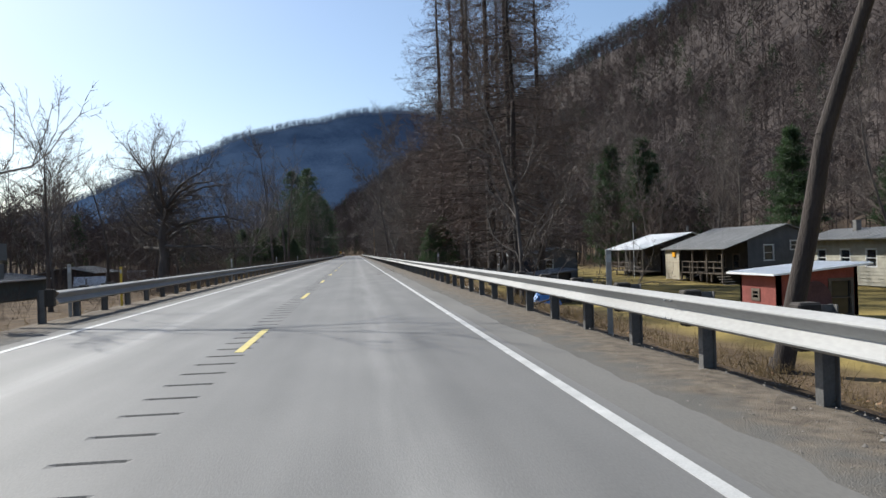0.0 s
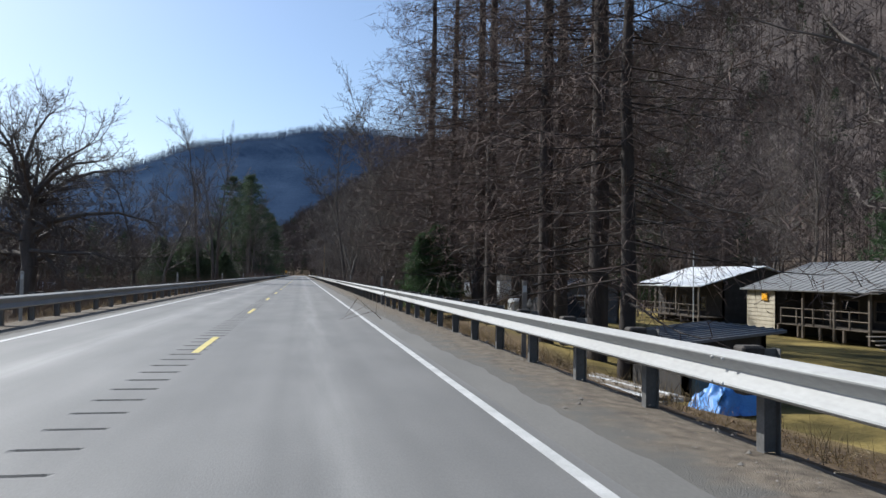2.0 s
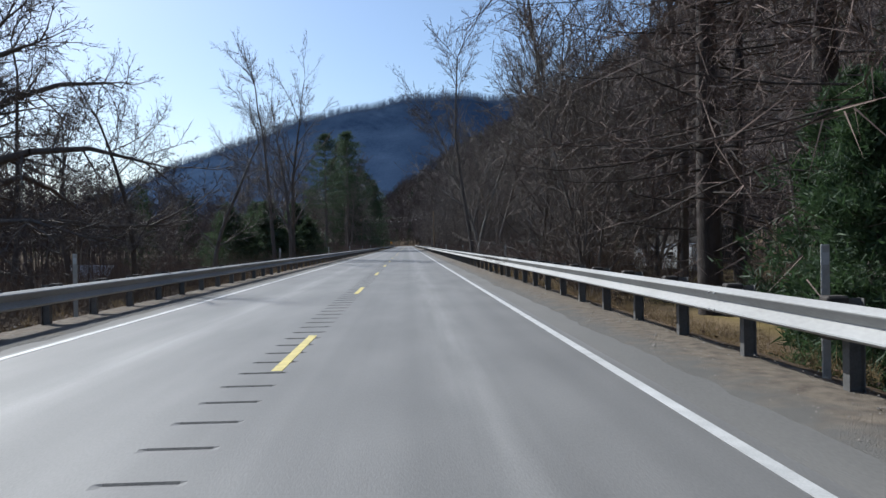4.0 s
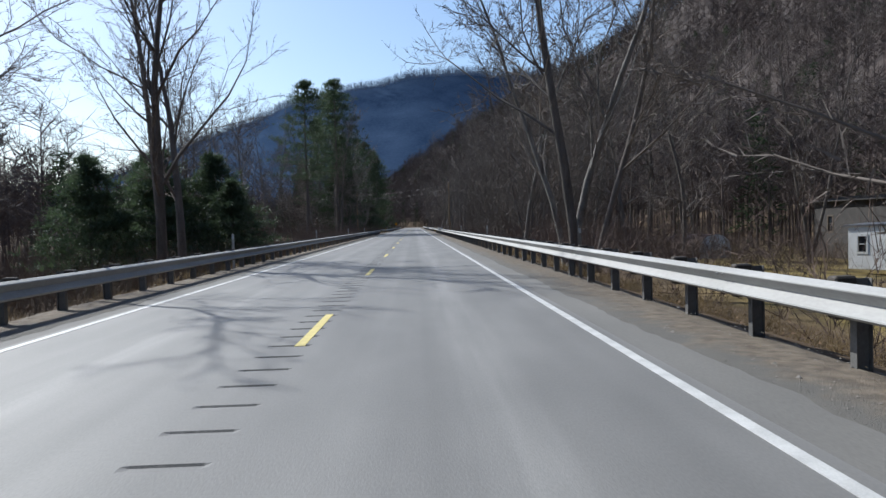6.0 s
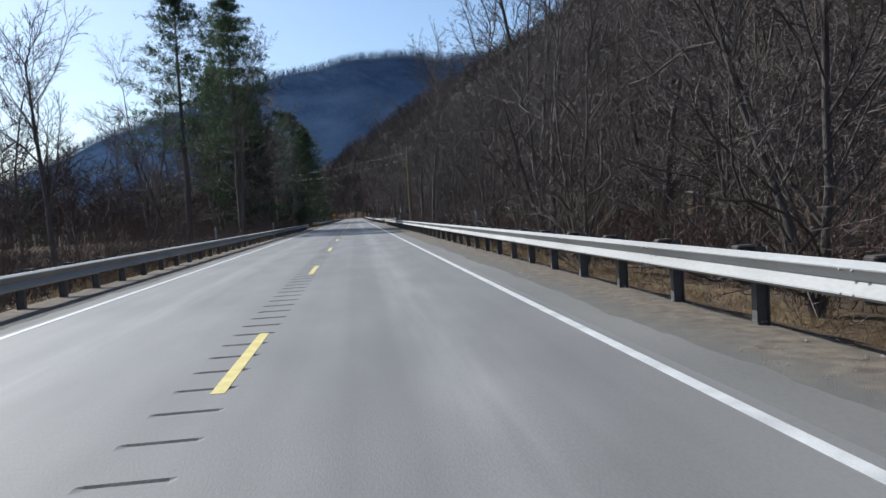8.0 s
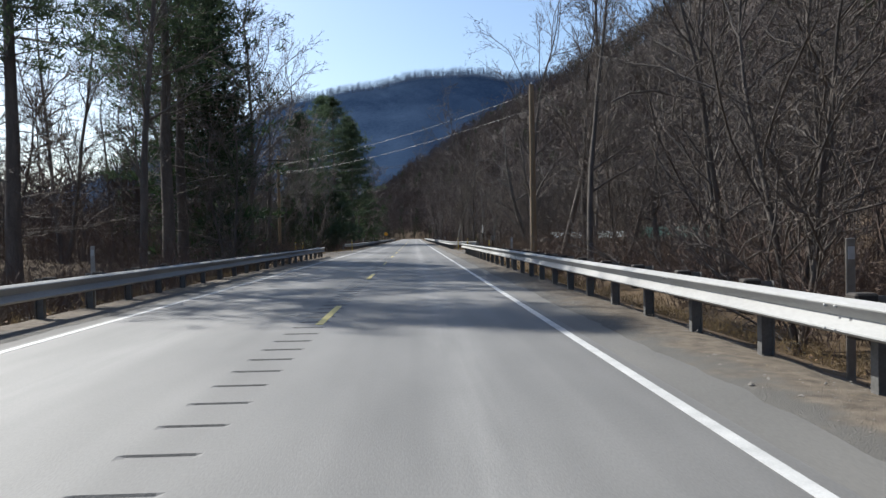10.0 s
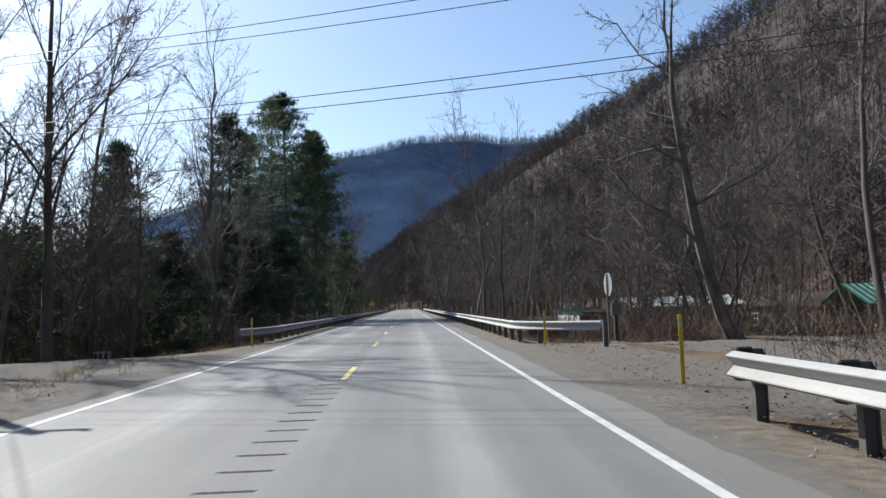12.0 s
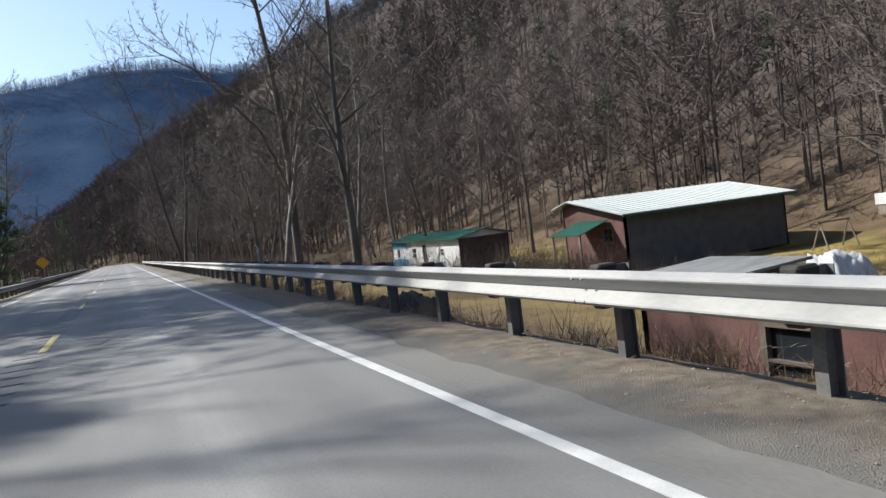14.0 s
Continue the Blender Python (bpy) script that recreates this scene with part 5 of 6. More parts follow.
def slope(parent, a, b, c, d, mat, ribs=0.45, thick=0.07, name="roof", label="", rib_mat=None, rib_w=0.035):
    """One roof slope over the corners a b (eave) and c d (ridge, c above b), with raised ribs running up it."""
    a, b, c, d = (Vector(p) for p in (a, b, c, d))
    n = (b - a).cross(d - a).normalized()
    if n.z < 0:
        n = -n
    bm = bmesh.new()
    lo = [bm.verts.new(p) for p in (a, b, c, d)]
    hi = [bm.verts.new(p + n * thick) for p in (a, b, c, d)]
    bm.faces.new(hi)
    bm.faces.new(lo[::-1])
    for i in range(4):
        j = (i + 1) % 4
        bm.faces.new((lo[i], lo[j], hi[j], hi[i]))
    r = part(name, bm, mat, parent, label)
    if ribs:
        count = max(2, int((b - a).length / ribs))
        w = (b - a).normalized() * rib_w
        up = d - a
        bm = bmesh.new()
        q = [bm.verts.new(p) for p in (-w, w, up + w, up - w)]
        u = [bm.verts.new(p + n * 0.03) for p in (-w * 0.6, w * 0.6, up + w * 0.6, up - w * 0.6)]
        bm.faces.new(u)
        for i in range(4):
            j = (i + 1) % 4
            bm.faces.new((q[i], q[j], u[j], u[i]))
        one = part("rib", bm, rib_mat or mat, r)
        one.location = a.lerp(b, 0.5 / count) + n * (thick + 0.002)
        for k in range(1, count):
            more = new("rib", one.data)
            more.parent = r
            more.location = a.lerp(b, (k + 0.5) / count) + n * (thick + 0.002)
    return r


def rod(bm, a, b, r, sides=6):
    v, t = tubes([(*a, *b, r, r)], sides)
    vs = [bm.verts.new(p) for p in v]
    for f in t:
        bm.faces.new([vs[i] for i in f])
    bm.faces.new(vs[:sides][::-1])
    bm.faces.new(vs[sides:])


def post_rail(parent, pts, height, rails=2, every=1.4, wood="old_timber"):
    """A timber porch railing along a run of points."""
    for p, q in zip(pts[:-1], pts[1:]):
        p, q = Vector(p), Vector(q)
        n = max(1, int((q - p).length / every))
        for k in range(n + 1):
            o = p.lerp(q, k / n)
            box_part("baluster", (o.x - 0.045, o.x + 0.045, o.y - 0.045, o.y + 0.045, o.z, o.z + height), M[wood], parent)
        for k in range(rails):
            z = height * (1 - k * 0.5) - 0.04
            bm = bmesh.new()
            rod(bm, p + Vector((0, 0, z)), q + Vector((0, 0, z)), 0.04, 4)
            part("handrail", bm, M[wood], parent)


def porch_deck(parent, x0, x1, y0, y1, z, gz):
    for k in range(int((y1 - y0) / 0.3)):
        box_part("deck_board", (x0, x1, y0 + k * 0.3, y0 + k * 0.3 + 0.28, z - 0.05, z), M["old_timber"], parent)
    for k in range(5):
        y = y0 + 0.1 + (y1 - y0 - 0.2) * k / 4
        box_part("pier", (x0 + 0.02, x0 + 0.16, y - 0.07, y + 0.07, gz, z - 0.05), M["old_timber"], parent)


def g(x, y):
    return float(land(x, y))


def cabin_white():
    """Low cabin with a bright white metal roof and a railed porch facing the road."""
    gz = -2.0
    h = thing("cabin", "dark wooden cabin with a white metal roof and railed porch", "house", (0, 0, gz))
    wx, y0, y1, bx = 33.6, 75.6, 86.0, 41.0
    wall_part(h, (wx, y1, 0), -90, y1 - y0, 3.3, 3.3, M["dark_wall"], [(1.5, 2.4, 0.4, 2.3), (4, 5, 1.0, 2.1), (7, 8, 1.0, 2.1)])
    wall_part(h, (wx, y0, 0), 0, 3.4, 3.5, 4.5, M["dark_wall"])
    wall_part(h, (wx + 3.4, y0, 0), 0, 4.0, 4.5, 3.2, M["dark_wall"], [(1.2, 2.1, 1.0, 2.0)])
    wall_part(h, (bx, y1, 0), 180, bx - wx, 3.2, 3.4, M["dark_wall"])
    wall_part(h, (bx, y0, 0), 90, y1 - y0, 3.2, 3.2, M["dark_wall"])
    slope(h, (31.3, y0 - 0.5, 2.85), (31.3, y1 + 0.3, 2.85), (36.9, y1 + 0.3, 4.5), (36.9, y0 - 0.5, 4.5), M["white_metal"], 0.6)
    slope(h, (41.5, y0 - 0.5, 3.1), (41.5, y1 + 0.3, 3.1), (36.9, y1 + 0.3, 4.5), (36.9, y0 - 0.5, 4.5), M["white_metal"], 0.6)
    porch_deck(h, 31.5, 33.6, y0, y1, 0.55, 0)
    for y in (y0, y0 + 3.4, y0 + 6.9, y1):
        box_part("porch_post", (31.5, 31.62, y - 0.06, y + 0.06, 0.55, 2.9), M["timber"], h)
    post_rail(h, [(31.56, y0, 0.55), (31.56, y1, 0.55)], 0.95)
    bm = bmesh.new()
    rod(bm, (37.2, y0 + 1.2, 4.3), (37.2, y0 + 1.2, 5.3), 0.12, 8)
    part("stove_pipe", bm, M["dark_steel"], h, "dark metal stove pipe")


def cabin_grey():
    """Larger cabin, grey metal roof, porch on stilts, cream log front."""
    gz = -1.95
    h = thing("house", "dark house with a weathered grey metal roof and raised timber porch", "house", (0, 0, gz))
    wx, y0, y1, bx = 32.9, 57.4, 68.6, 38.5
    wall_part(h, (31.0, y1, 0), -90, 2.9, 2.83, 2.83, M["log_wall"], lap=0.26, base=0.4)
    wall_part(h, (31.0, y1 - 2.9, 0), 0, wx - 31.0, 2.83, 3.4, M["dark_wall"], base=0.4)
    wall_part(h, (wx, y1, 0), 180, wx - 31.0, 3.4, 2.83, M["dark_wall"], base=0.4)
    wall_part(h, (wx, y1 - 2.9, 0), -90, y1 - y0 - 2.9, 3.45, 3.45, M["dark_wall"], [(1.0, 1.9, 0.6, 2.6), (3.4, 4.8, 1.2, 2.3), (6, 7, 1.2, 2.3)])
    wall_part(h, (wx, y0, 0), 0, 3.1, 3.5, 4.55, M["grey_wall"], [(1.4, 2.2, 1.8, 3.0)], lap=0.22)
    wall_part(h, (wx + 3.1, y0, 0), 0, 2.5, 4.55, 3.8, M["grey_wall"], [(0.6, 1.2, 2.6, 3.3)], lap=0.22)
    wall_part(h, (bx, y1, 0), 180, bx - wx, 3.4, 3.4, M["dark_wall"])
    wall_part(h, (bx, y0, 0), 90, y1 - y0, 3.7, 3.7, M["grey_wall"])
    slope(h, (30.7, y0 - 0.4, 2.75), (30.7, y1 + 0.4, 2.75), (36.1, y1 + 0.4, 4.62), (36.1, y0 - 0.4, 4.62), M["grey_metal"], 0.6, rib_w=0.014)
    slope(h, (38.9, y0 - 0.4, 3.7), (38.9, y1 + 0.4, 3.7), (36.1, y1 + 0.4, 4.62), (36.1, y0 - 0.4, 4.62), M["grey_metal"], 0.6)
    porch_deck(h, 31.0, wx, y0 + 0.5, y1 - 3.0, 0.75, 0)
    for y in (y0 + 0.6, y0 + 3.2, y0 + 5.8):
        box_part("porch_post", (31.0, 31.14, y - 0.07, y + 0.07, 0.0, 2.85), M["old_timber"], h)
    post_rail(h, [(31.07, y0 + 0.6, 0.75), (31.07, y1 - 3.4, 0.75)], 1.0)
    for k in range(4):
        box_part("step", (30.2 + k * 0.0, 31.2, y0 - 0.4 - k * 0.3, y0 - 0.1 - k * 0.3, 0.55 - k * 0.19, 0.6 - k * 0.19), M["timber"], h)
    box_part("ornament", (30.86, 30.95, y1 - 2.3, y1 - 1.7, 2.1, 2.6), M["sign_yellow"], h, "orange-yellow ornament hung on the log wall", 0.03)


def long_trailer():
    """Beige mobile home with a ribbed roof and a row of windows."""
    h = thing("mobile_home", "beige lap-sided mobile home with a low metal roof", "house", (0, 0, -1.9))
    wx, y0, y1 = 36.0, 37.0, 54.0
    opens = [(0.9 + k * 2.6, 1.9 + k * 2.6, 1.35, 2.5) for k in range(6)]
    wall_part(h, (wx, y1, 0), -90, y1 - y0, 3.3, 3.3, M["beige_wall"], opens, lap=0.24, base=0.5)
    wall_part(h, (wx, y0, 0), 0, 4.2, 3.3, 3.3, M["beige_wall"], lap=0.24, base=0.5)
    wall_part(h, (wx + 4.2, y1, 0), 180, 4.2, 3.3, 3.3, M["beige_wall"], [(1, 2, 1.4, 2.4)], lap=0.16, base=0.5)
    wall_part(h, (wx + 4.2, y0, 0), 90, y1 - y0, 3.3, 3.3, M["beige_wall"], base=0.5)
    for k in range(24):
        y = y0 + (y1 - y0) * (k + 0.5) / 24
        box_part("skirting_board", (wx + 0.05, wx + 0.1, y - 0.33, y + 0.33, -0.1, 0.5), M["dark_wall"], h)
    slope(h, (wx - 0.9, y0 - 0.3, 3.2), (wx - 0.9, y1 + 0.3, 3.2), (wx + 2.1, y1 + 0.3, 3.95), (wx + 2.1, y0 - 0.3, 3.95), M["grey_metal"], 0.5)
    slope(h, (wx + 4.6, y0 - 0.3, 3.3), (wx + 4.6, y1 + 0.3, 3.3), (wx + 2.1, y1 + 0.3, 3.95), (wx + 2.1, y0 - 0.3, 3.95), M["grey_metal"], 0.5)
    box_part("chimney", (wx + 1.2, wx + 1.6, y1 - 3.6, y1 - 3.2, 3.5, 4.6), M["post_steel"], h, "grey metal flue")


def small_shed(name, label, x0, x1, y0, y1, gz, h_left, h_right, wall, roof, over=0.3, ribs=0.4, opens=(), side_opens=(), rib_mat=None, rib_w=0.035):
    """A shed with a single-pitch roof rising from x0 to x1."""
    h = thing(name, label, "shed", (0, 0, gz))
    w, d = x1 - x0, y1 - y0
    wall_part(h, (x0, y0, 0), 0, w, h_left, h_right, M[wall], opens)
    wall_part(h, (x0, y1, 0), -90, d, h_left, h_left, M[wall], side_opens)
    wall_part(h, (x1, y1, 0), 180, w, h_right, h_left, M[wall])
    wall_part(h, (x1, y0, 0), 90, d, h_right, h_right, M[wall])
    s = (h_right - h_left) / w
    slope(h, (x0 - over, y0 - over, h_left - s * over + 0.01), (x0 - over, y1 + over, h_left - s * over + 0.01), (x1 + over, y1 + over, h_right + s * over + 0.01), (x1 + over, y0 - over, h_right + s * over + 0.01), M[roof], ribs, rib_mat=rib_mat, rib_w=rib_w)
    return h


def big_barn():
    """Long low outbuilding with a pale metal roof, its end wall reddish."""
    gz = -2.75
    h = thing("barn", "long dark outbuilding with a pale green metal roof", "barn", (0, 0, gz))
    x0, x1, y0, y1 = 27.4, 40.0, 300.4, 306.5
    wall_part(h, (x0, y0, 0), 0, x1 - x0, 3.15, 3.2, M["grey_wall"])
    wall_part(h, (x0, y1, 0), -90, y1 - y0, 4.3, 3.15, M["red_brown_wall"], [(4.1, 4.9, 1.7, 2.5)])
    wall_part(h, (x1, y0, 0), 90, y1 - y0, 3.2, 4.3, M["grey_wall"])
    wall_part(h, (x1, y1, 0), 180, x1 - x0, 4.3, 4.3, M["grey_wall"])
    slope(h, (x0 - 0.5, y0 - 0.5, 3.2), (x1 + 0.5, y0 - 0.5, 3.25), (x1 + 0.5, y1 - 1.2, 4.35), (x0 - 0.5, y1 - 1.2, 4.3), M["pale_metal"], 0.45)
    slope(h, (x0 - 0.5, y1 + 0.5, 3.9), (x1 + 0.5, y1 + 0.5, 3.9), (x1 + 0.5, y1 - 1.2, 4.35), (x0 - 0.5, y1 - 1.2, 4.3), M["pale_metal"], 0.45)
    box_part("fascia", (x0 - 0.5, x1 + 0.5, y0 - 0.56, y0 - 0.51, 3.1, 3.2), M["green_metal"], h, "dark green fascia board")
    # lean-to with a small green roof against the end wall
    slope(h, (x0 - 2.2, y0 + 1.4, 2.3), (x0 - 2.2, y0 + 4.4, 2.3), (x0 - 0.1, y0 + 4.4, 2.95), (x0 - 0.1, y0 + 1.4, 2.95), M["green_metal"], 0.4, name="porch_roof")
    for y in (1.5, 4.3):
        box_part("porch_post", (x0 - 2.15, x0 - 2.03, y0 + y - 0.06, y0 + y + 0.06, 0, 2.3), M["timber"], h)


def low_house(name, label, x0, x1, y0, y1, gz, wall_h, ridge_h, wall, roof, along="y", opens=(), end_opens=(), lap=0.0, over=0.4):
    """A simple gabled house, ridge along y or x."""
    h = thing(name, label, "house", (0, 0, gz))
    w, d = x1 - x0, y1 - y0
    if along == "y":
        m = w / 2
        for yy, turn, sx in ((y0, 0, x0), (y1, 180, x1)):
            wall_part(h, (sx, yy, 0), turn, m, wall_h, ridge_h, M[wall], end_opens if turn == 0 else ())
            wall_part(h, (sx + (m if turn == 0 else -m), yy, 0), turn, m, ridge_h, wall_h, M[wall])
        wall_part(h, (x0, y1, 0), -90, d, wall_h, wall_h, M[wall], opens, lap)
        wall_part(h, (x1, y0, 0), 90, d, wall_h, wall_h, M[wall])
        s = (ridge_h - wall_h) / m
        for e, sgn in ((x0, -1), (x1, 1)):
            slope(h, (e + sgn * over, y0 - over, wall_h - s * over + 0.02), (e + sgn * over, y1 + over, wall_h - s * over + 0.02), (x0 + m, y1 + over, ridge_h + 0.02), (x0 + m, y0 - over, ridge_h + 0.02), M[roof], 0.5)
    else:
        m = d / 2
        wall_part(h, (x0, y0, 0), 0, w, wall_h, wall_h, M[wall], opens, lap)
        wall_part(h, (x1, y1, 0), 180, w, wall_h, wall_h, M[wall])
        wall_part(h, (x0, y1, 0), -90, m, wall_h, ridge_h, M[wall])
        wall_part(h, (x0, y1 - m, 0), -90, m, ridge_h, wall_h, M[wall], end_opens)
        wall_part(h, (x1, y0, 0), 90, m, wall_h, ridge_h, M[wall])
        wall_part(h, (x1, y0 + m, 0), 90, m, ridge_h, wall_h, M[wall])
        s = (ridge_h - wall_h) / m
        for e, sgn in ((y0, -1), (y1, 1)):
            slope(h, (x0 - over, e + sgn * over, wall_h - s * over + 0.02), (x1 + over, e + sgn * over, wall_h - s * over + 0.02), (x1 + over, y0 + m, ridge_h + 0.02), (x0 - over, y0 + m, ridge_h + 0.02), M[roof], 0.5)
    return h


def crumpled(name, label, category, at, size, mat, seed):
    """A heap under a loose sheet, full of folds."""
    rn = np.random.RandomState(seed)
    n = 18
    u = np.linspace(-1, 1, n)
    X, Y = np.meshgrid(u, u)
    R = np.maximum(np.abs(X), np.abs(Y))
    Z = np.clip(1.25 - R ** 2 * 1.3, 0, 1) + 0.16 * np.sin(X * 9 + rn.uniform(0, 6)) * np.sin(Y * 7 + X * 5) + rn.normal(0, 0.035, X.shape)
    Z = np.where(R > 0.98, 0, np.clip(Z, 0.02, None))
    v = np.stack([X * size[0] / 2 + rn.normal(0, 0.03, X.shape), Y * size[1] / 2 + rn.normal(0, 0.03, X.shape), Z * size[2]], -1).reshape(-1, 3)
    i = (np.arange(n - 1)[:, None] * n + np.arange(n - 1)[None]).ravel()
    t = np.concatenate([np.stack([i, i + 1, i + n + 1], 1), np.stack([i, i + n + 1, i + n], 1)])
    ob = new(name, mesh_np(name, v, t, mat))
    ob.location = at
    return tagged(ob, label, category)


cabin_white()
cabin_grey()
long_trailer()
small_shed("shed", "faded red board shed with a grey metal roof", 16.2, 19.2, 26.2, 28.7, -1.35, 1.5, 1.74, "red_wall", "white_metal", 0.35, 0.3, [(1.95, 2.75, 0.02, 1.25)], [(0.9, 1.3, 0.6, 0.9)])
bm = bmesh.new()
bmesh.ops.create_cone(bm, cap_ends=True, segments=20, radius1=0.62, radius2=0.62, depth=0.12, matrix=pose(0, 0, 0.6, 80, 0, 12))
tagged(part("cable_reel", bm, M["red_brown_wall"]), "red-brown round reel leaning on the shed wall", "reel").location = (17.5, 26.0, g(17.5, 26.0))
h = small_shed("shed", "dark low shed with a ribbed dark metal roof", 11.2, 13.5, 41.6, 44.6, -2.0, 1.75, 2.0, "dark_wall", "dark_metal", 0.35, 0.35)
box_part("panel", (11.4, 12.7, 41.4, 41.58, 0.1, 1.2), M["teal_wall"], h, "dark green sheet leaning on the wall")
low_house("house", "small grey cottage with a low roof among larches", 19.6, 23.4, 72.0, 78.0, -1.75, 2.6, 3.0, "grey_wall", "dark_metal", "y", [(1, 1.8, 1.1, 1.9)], [(0.6, 1.3, 1.1, 1.9)])
crumpled("tarpaulin", "crumpled blue tarpaulin over a heap of junk", "tarpaulin", (11.6, 40.2, g(11.6, 40.2)), (1.5, 1.3, 0.62), M["tarp_blue"], 3)
crumpled("tarpaulin", "white tarpaulin bundled beside the sheds", "tarpaulin", (24.5, 285.2, g(24.5, 285.2)), (2.4, 2.0, 1.0), M["tarp_white"], 4)
crumpled("tarpaulin", "black tarpaulin stretched over a parked trailer", "tarpaulin", (15.8, 64.0, g(15.8, 64)), (3.2, 4.4, 1.6), M["tarp_black"], 5)
crumpled("tarpaulin", "black tarpaulin thrown over a low heap behind the guardrail", "tarpaulin", (8.0, 285.0, g(8.0, 285)), (1.9, 3.0, 0.8), M["tarp_black"], 8)
crumpled("tarpaulin", "torn white plastic sheet lying on the bank", "tarpaulin", (8.2, 281.2, g(8.2, 281.2)), (1.3, 0.9, 0.16), M["tarp_white"], 9)
for k in range(9):
    b = box_part("plank", (-0.09, 0.09, -1.3 + 0.1 * (k % 3), 1.3, 0, 0.05), M["trim"] if k % 2 else M["timber"])
    b.matrix_world = pose(6.9 + 0.09 * (k % 5), 36.2, g(6.95, 36.2) + 0.05 * (k // 3) + 0.02, 0, 4, 8 + 5 * math.sin(k * 2.1))
    tagged(b, "pale weathered plank in a loose pile on the bank", "plank", "pile of planks")


def camper():
    c = thing("camper", "small white rounded camper trailer under the larches", "camper", (15.2, 69.0, g(15.2, 69)), -8)
    c.scale = (0.5, 0.5, 0.5)
    bm = bmesh.new()
    box_bm(bm, -1.1, 1.1, -2.0, 2.0, 0.5, 2.3, bevel=0.28)
    part("body", bm, M["white_wall"], c)
    for y in (-1.3, 0.9):
        f = part("window", box_frame(-0.4, 0.4, 1.2, 1.8), M["trim"], c)
        f.matrix_local = pose(-1.13, y, 0, 0, 0, -90)
        box_part("pane", (-0.36, 0.36, 0.0, 0.02, 1.24, 1.76), M["dark_glass"], f, bevel=0)
    for x in (-1.0, 1.0):
        bm = bmesh.new()
        bmesh.ops.create_cone(bm, cap_ends=True, segments=16, radius1=0.33, radius2=0.33, depth=0.2, matrix=pose(x * 0.9, 0.1, 0.33, 0, 90, 0))
        part("wheel", bm, M["tarp_black"], c)


camper()


def white_trailer_home():
    """White box trailer with a door and two windows."""
    h = thing("trailer", "white box trailer with a narrow door and small windows", "trailer", (25.0, 128.3, -1.95))
    wall_part(h, (0, 0, 0), -62, 7.5, 2.55, 2.75, M["white_wall"], [(0.5, 1.0, 1.2, 2.1), (2.1, 2.65, 0.35, 2.2), (4.4, 5.3, 1.4, 2.1)], base=0.3)
    wall_part(h, (1.13, 0.6, 0), 28 - 180 + 0, 1.28, 2.55, 2.55, M["white_wall"], base=0.3)
    slope(h, (-0.2, 0.15, 2.6), (3.55, -6.75, 2.75), (5.6, -5.6, 2.85), (1.8, 1.3, 2.7), M["dark_metal"], 0)
    wall_part(h, (3.52, -6.62, 0), 28, 2.3, 2.75, 2.75, M["white_wall"], base=0.3)
    wall_part(h, (5.55, -5.55, 0), 118, 7.5, 2.75, 2.6, M["white_wall"], base=0.3)
    for k in (2.0, 5.0):
        bm = bmesh.new()
        bmesh.ops.create_cone(bm, cap_ends=True, segments=14, radius1=0.36, radius2=0.36, depth=0.22, matrix=pose(0.55 + k * 0.47, -k * 0.88, 0.34, 0, 90, -62 + 90))
        part("wheel", bm, M["tarp_black"], h)


white_trailer_home()
# near-black colour on walls and roof stands in for the trees' shade
low_house("house", "large house under the trees, deep shade painted as near-black walls and roof", 33.0, 39.0, 131, 146, -2.0, 4.3, 4.6, "dark_wall", "dark_wall", "y", [(2, 2.7, 2.0, 3.2)])


def quonset():
    """A small arched shed, white board front and rusty curved roof."""
    h = thing("arched_shed", "arched shed with a white front and rusty corrugated roof", "shed", (24.1, 143.6, g(24, 144)), 20)
    n = 12
    ring = [(1.5 * math.cos(math.pi * k / n), 0.75 + 1.05 * math.sin(math.pi * k / n)) for k in range(n + 1)]
    bm = bmesh.new()
    f = [bm.verts.new((x, 0, z)) for x, z in [(1.5, 0)] + ring + [(-1.5, 0)]]
    b = [bm.verts.new((x, 0.1, z)) for x, z in [(1.5, 0)] + ring + [(-1.5, 0)]]
    bm.faces.new(f)
    bm.faces.new(b[::-1])
    part("front", bm, M["white_wall"], h)
    for k in range(9):
        x = -1.32 + k * 0.33
        box_part("batten", (x - 0.02, x + 0.02, -0.025, -0.002, 0.05, 0.8), M["timber"], h)
    bm = bmesh.new()
    rows = []
    for s in range(25):
        y = 0.02 + s * 0.17
        bulge = 0.02 * (s % 2)
        rows.append([bm.verts.new((x * (1.02 + bulge), y, z * (1.01 + bulge))) for x, z in [(1.52, 0)] + ring + [(-1.52, 0)]])
    for p, q in zip(rows[:-1], rows[1:]):
        for i in range(len(p) - 1):
            bm.faces.new((p[i], q[i], q[i + 1], p[i + 1]))
    bmesh.ops.solidify(bm, geom=bm.faces[:], thickness=0.02)
    part("roof", bm, M["rust"], h, "rusty corrugated curved roof")


quonset()
big_barn()
h = low_house("mobile_home", "white and blue mobile home with a dark green roof", 24.5, 28.8, 316.5, 331.0, -2.6, 2.55, 3.0, "white_wall", "green_metal", "y", [(1.2, 1.9, 1.1, 1.9), (4.9, 5.9, 1.05, 1.9), (7.4, 8.1, 0.15, 2.1), (11.0, 11.7, 1.3, 1.8)])
box_part("side_panel", (24.42, 24.46, 327.2, 331.0, 0.1, 1.0), M["blue_wall"], h, "bright blue painted lower panel")
box_part("side_panel", (24.42, 24.46, 327.2, 331.0, 1.98, 2.5), M["blue_wall"], h, "bright blue painted upper panel")
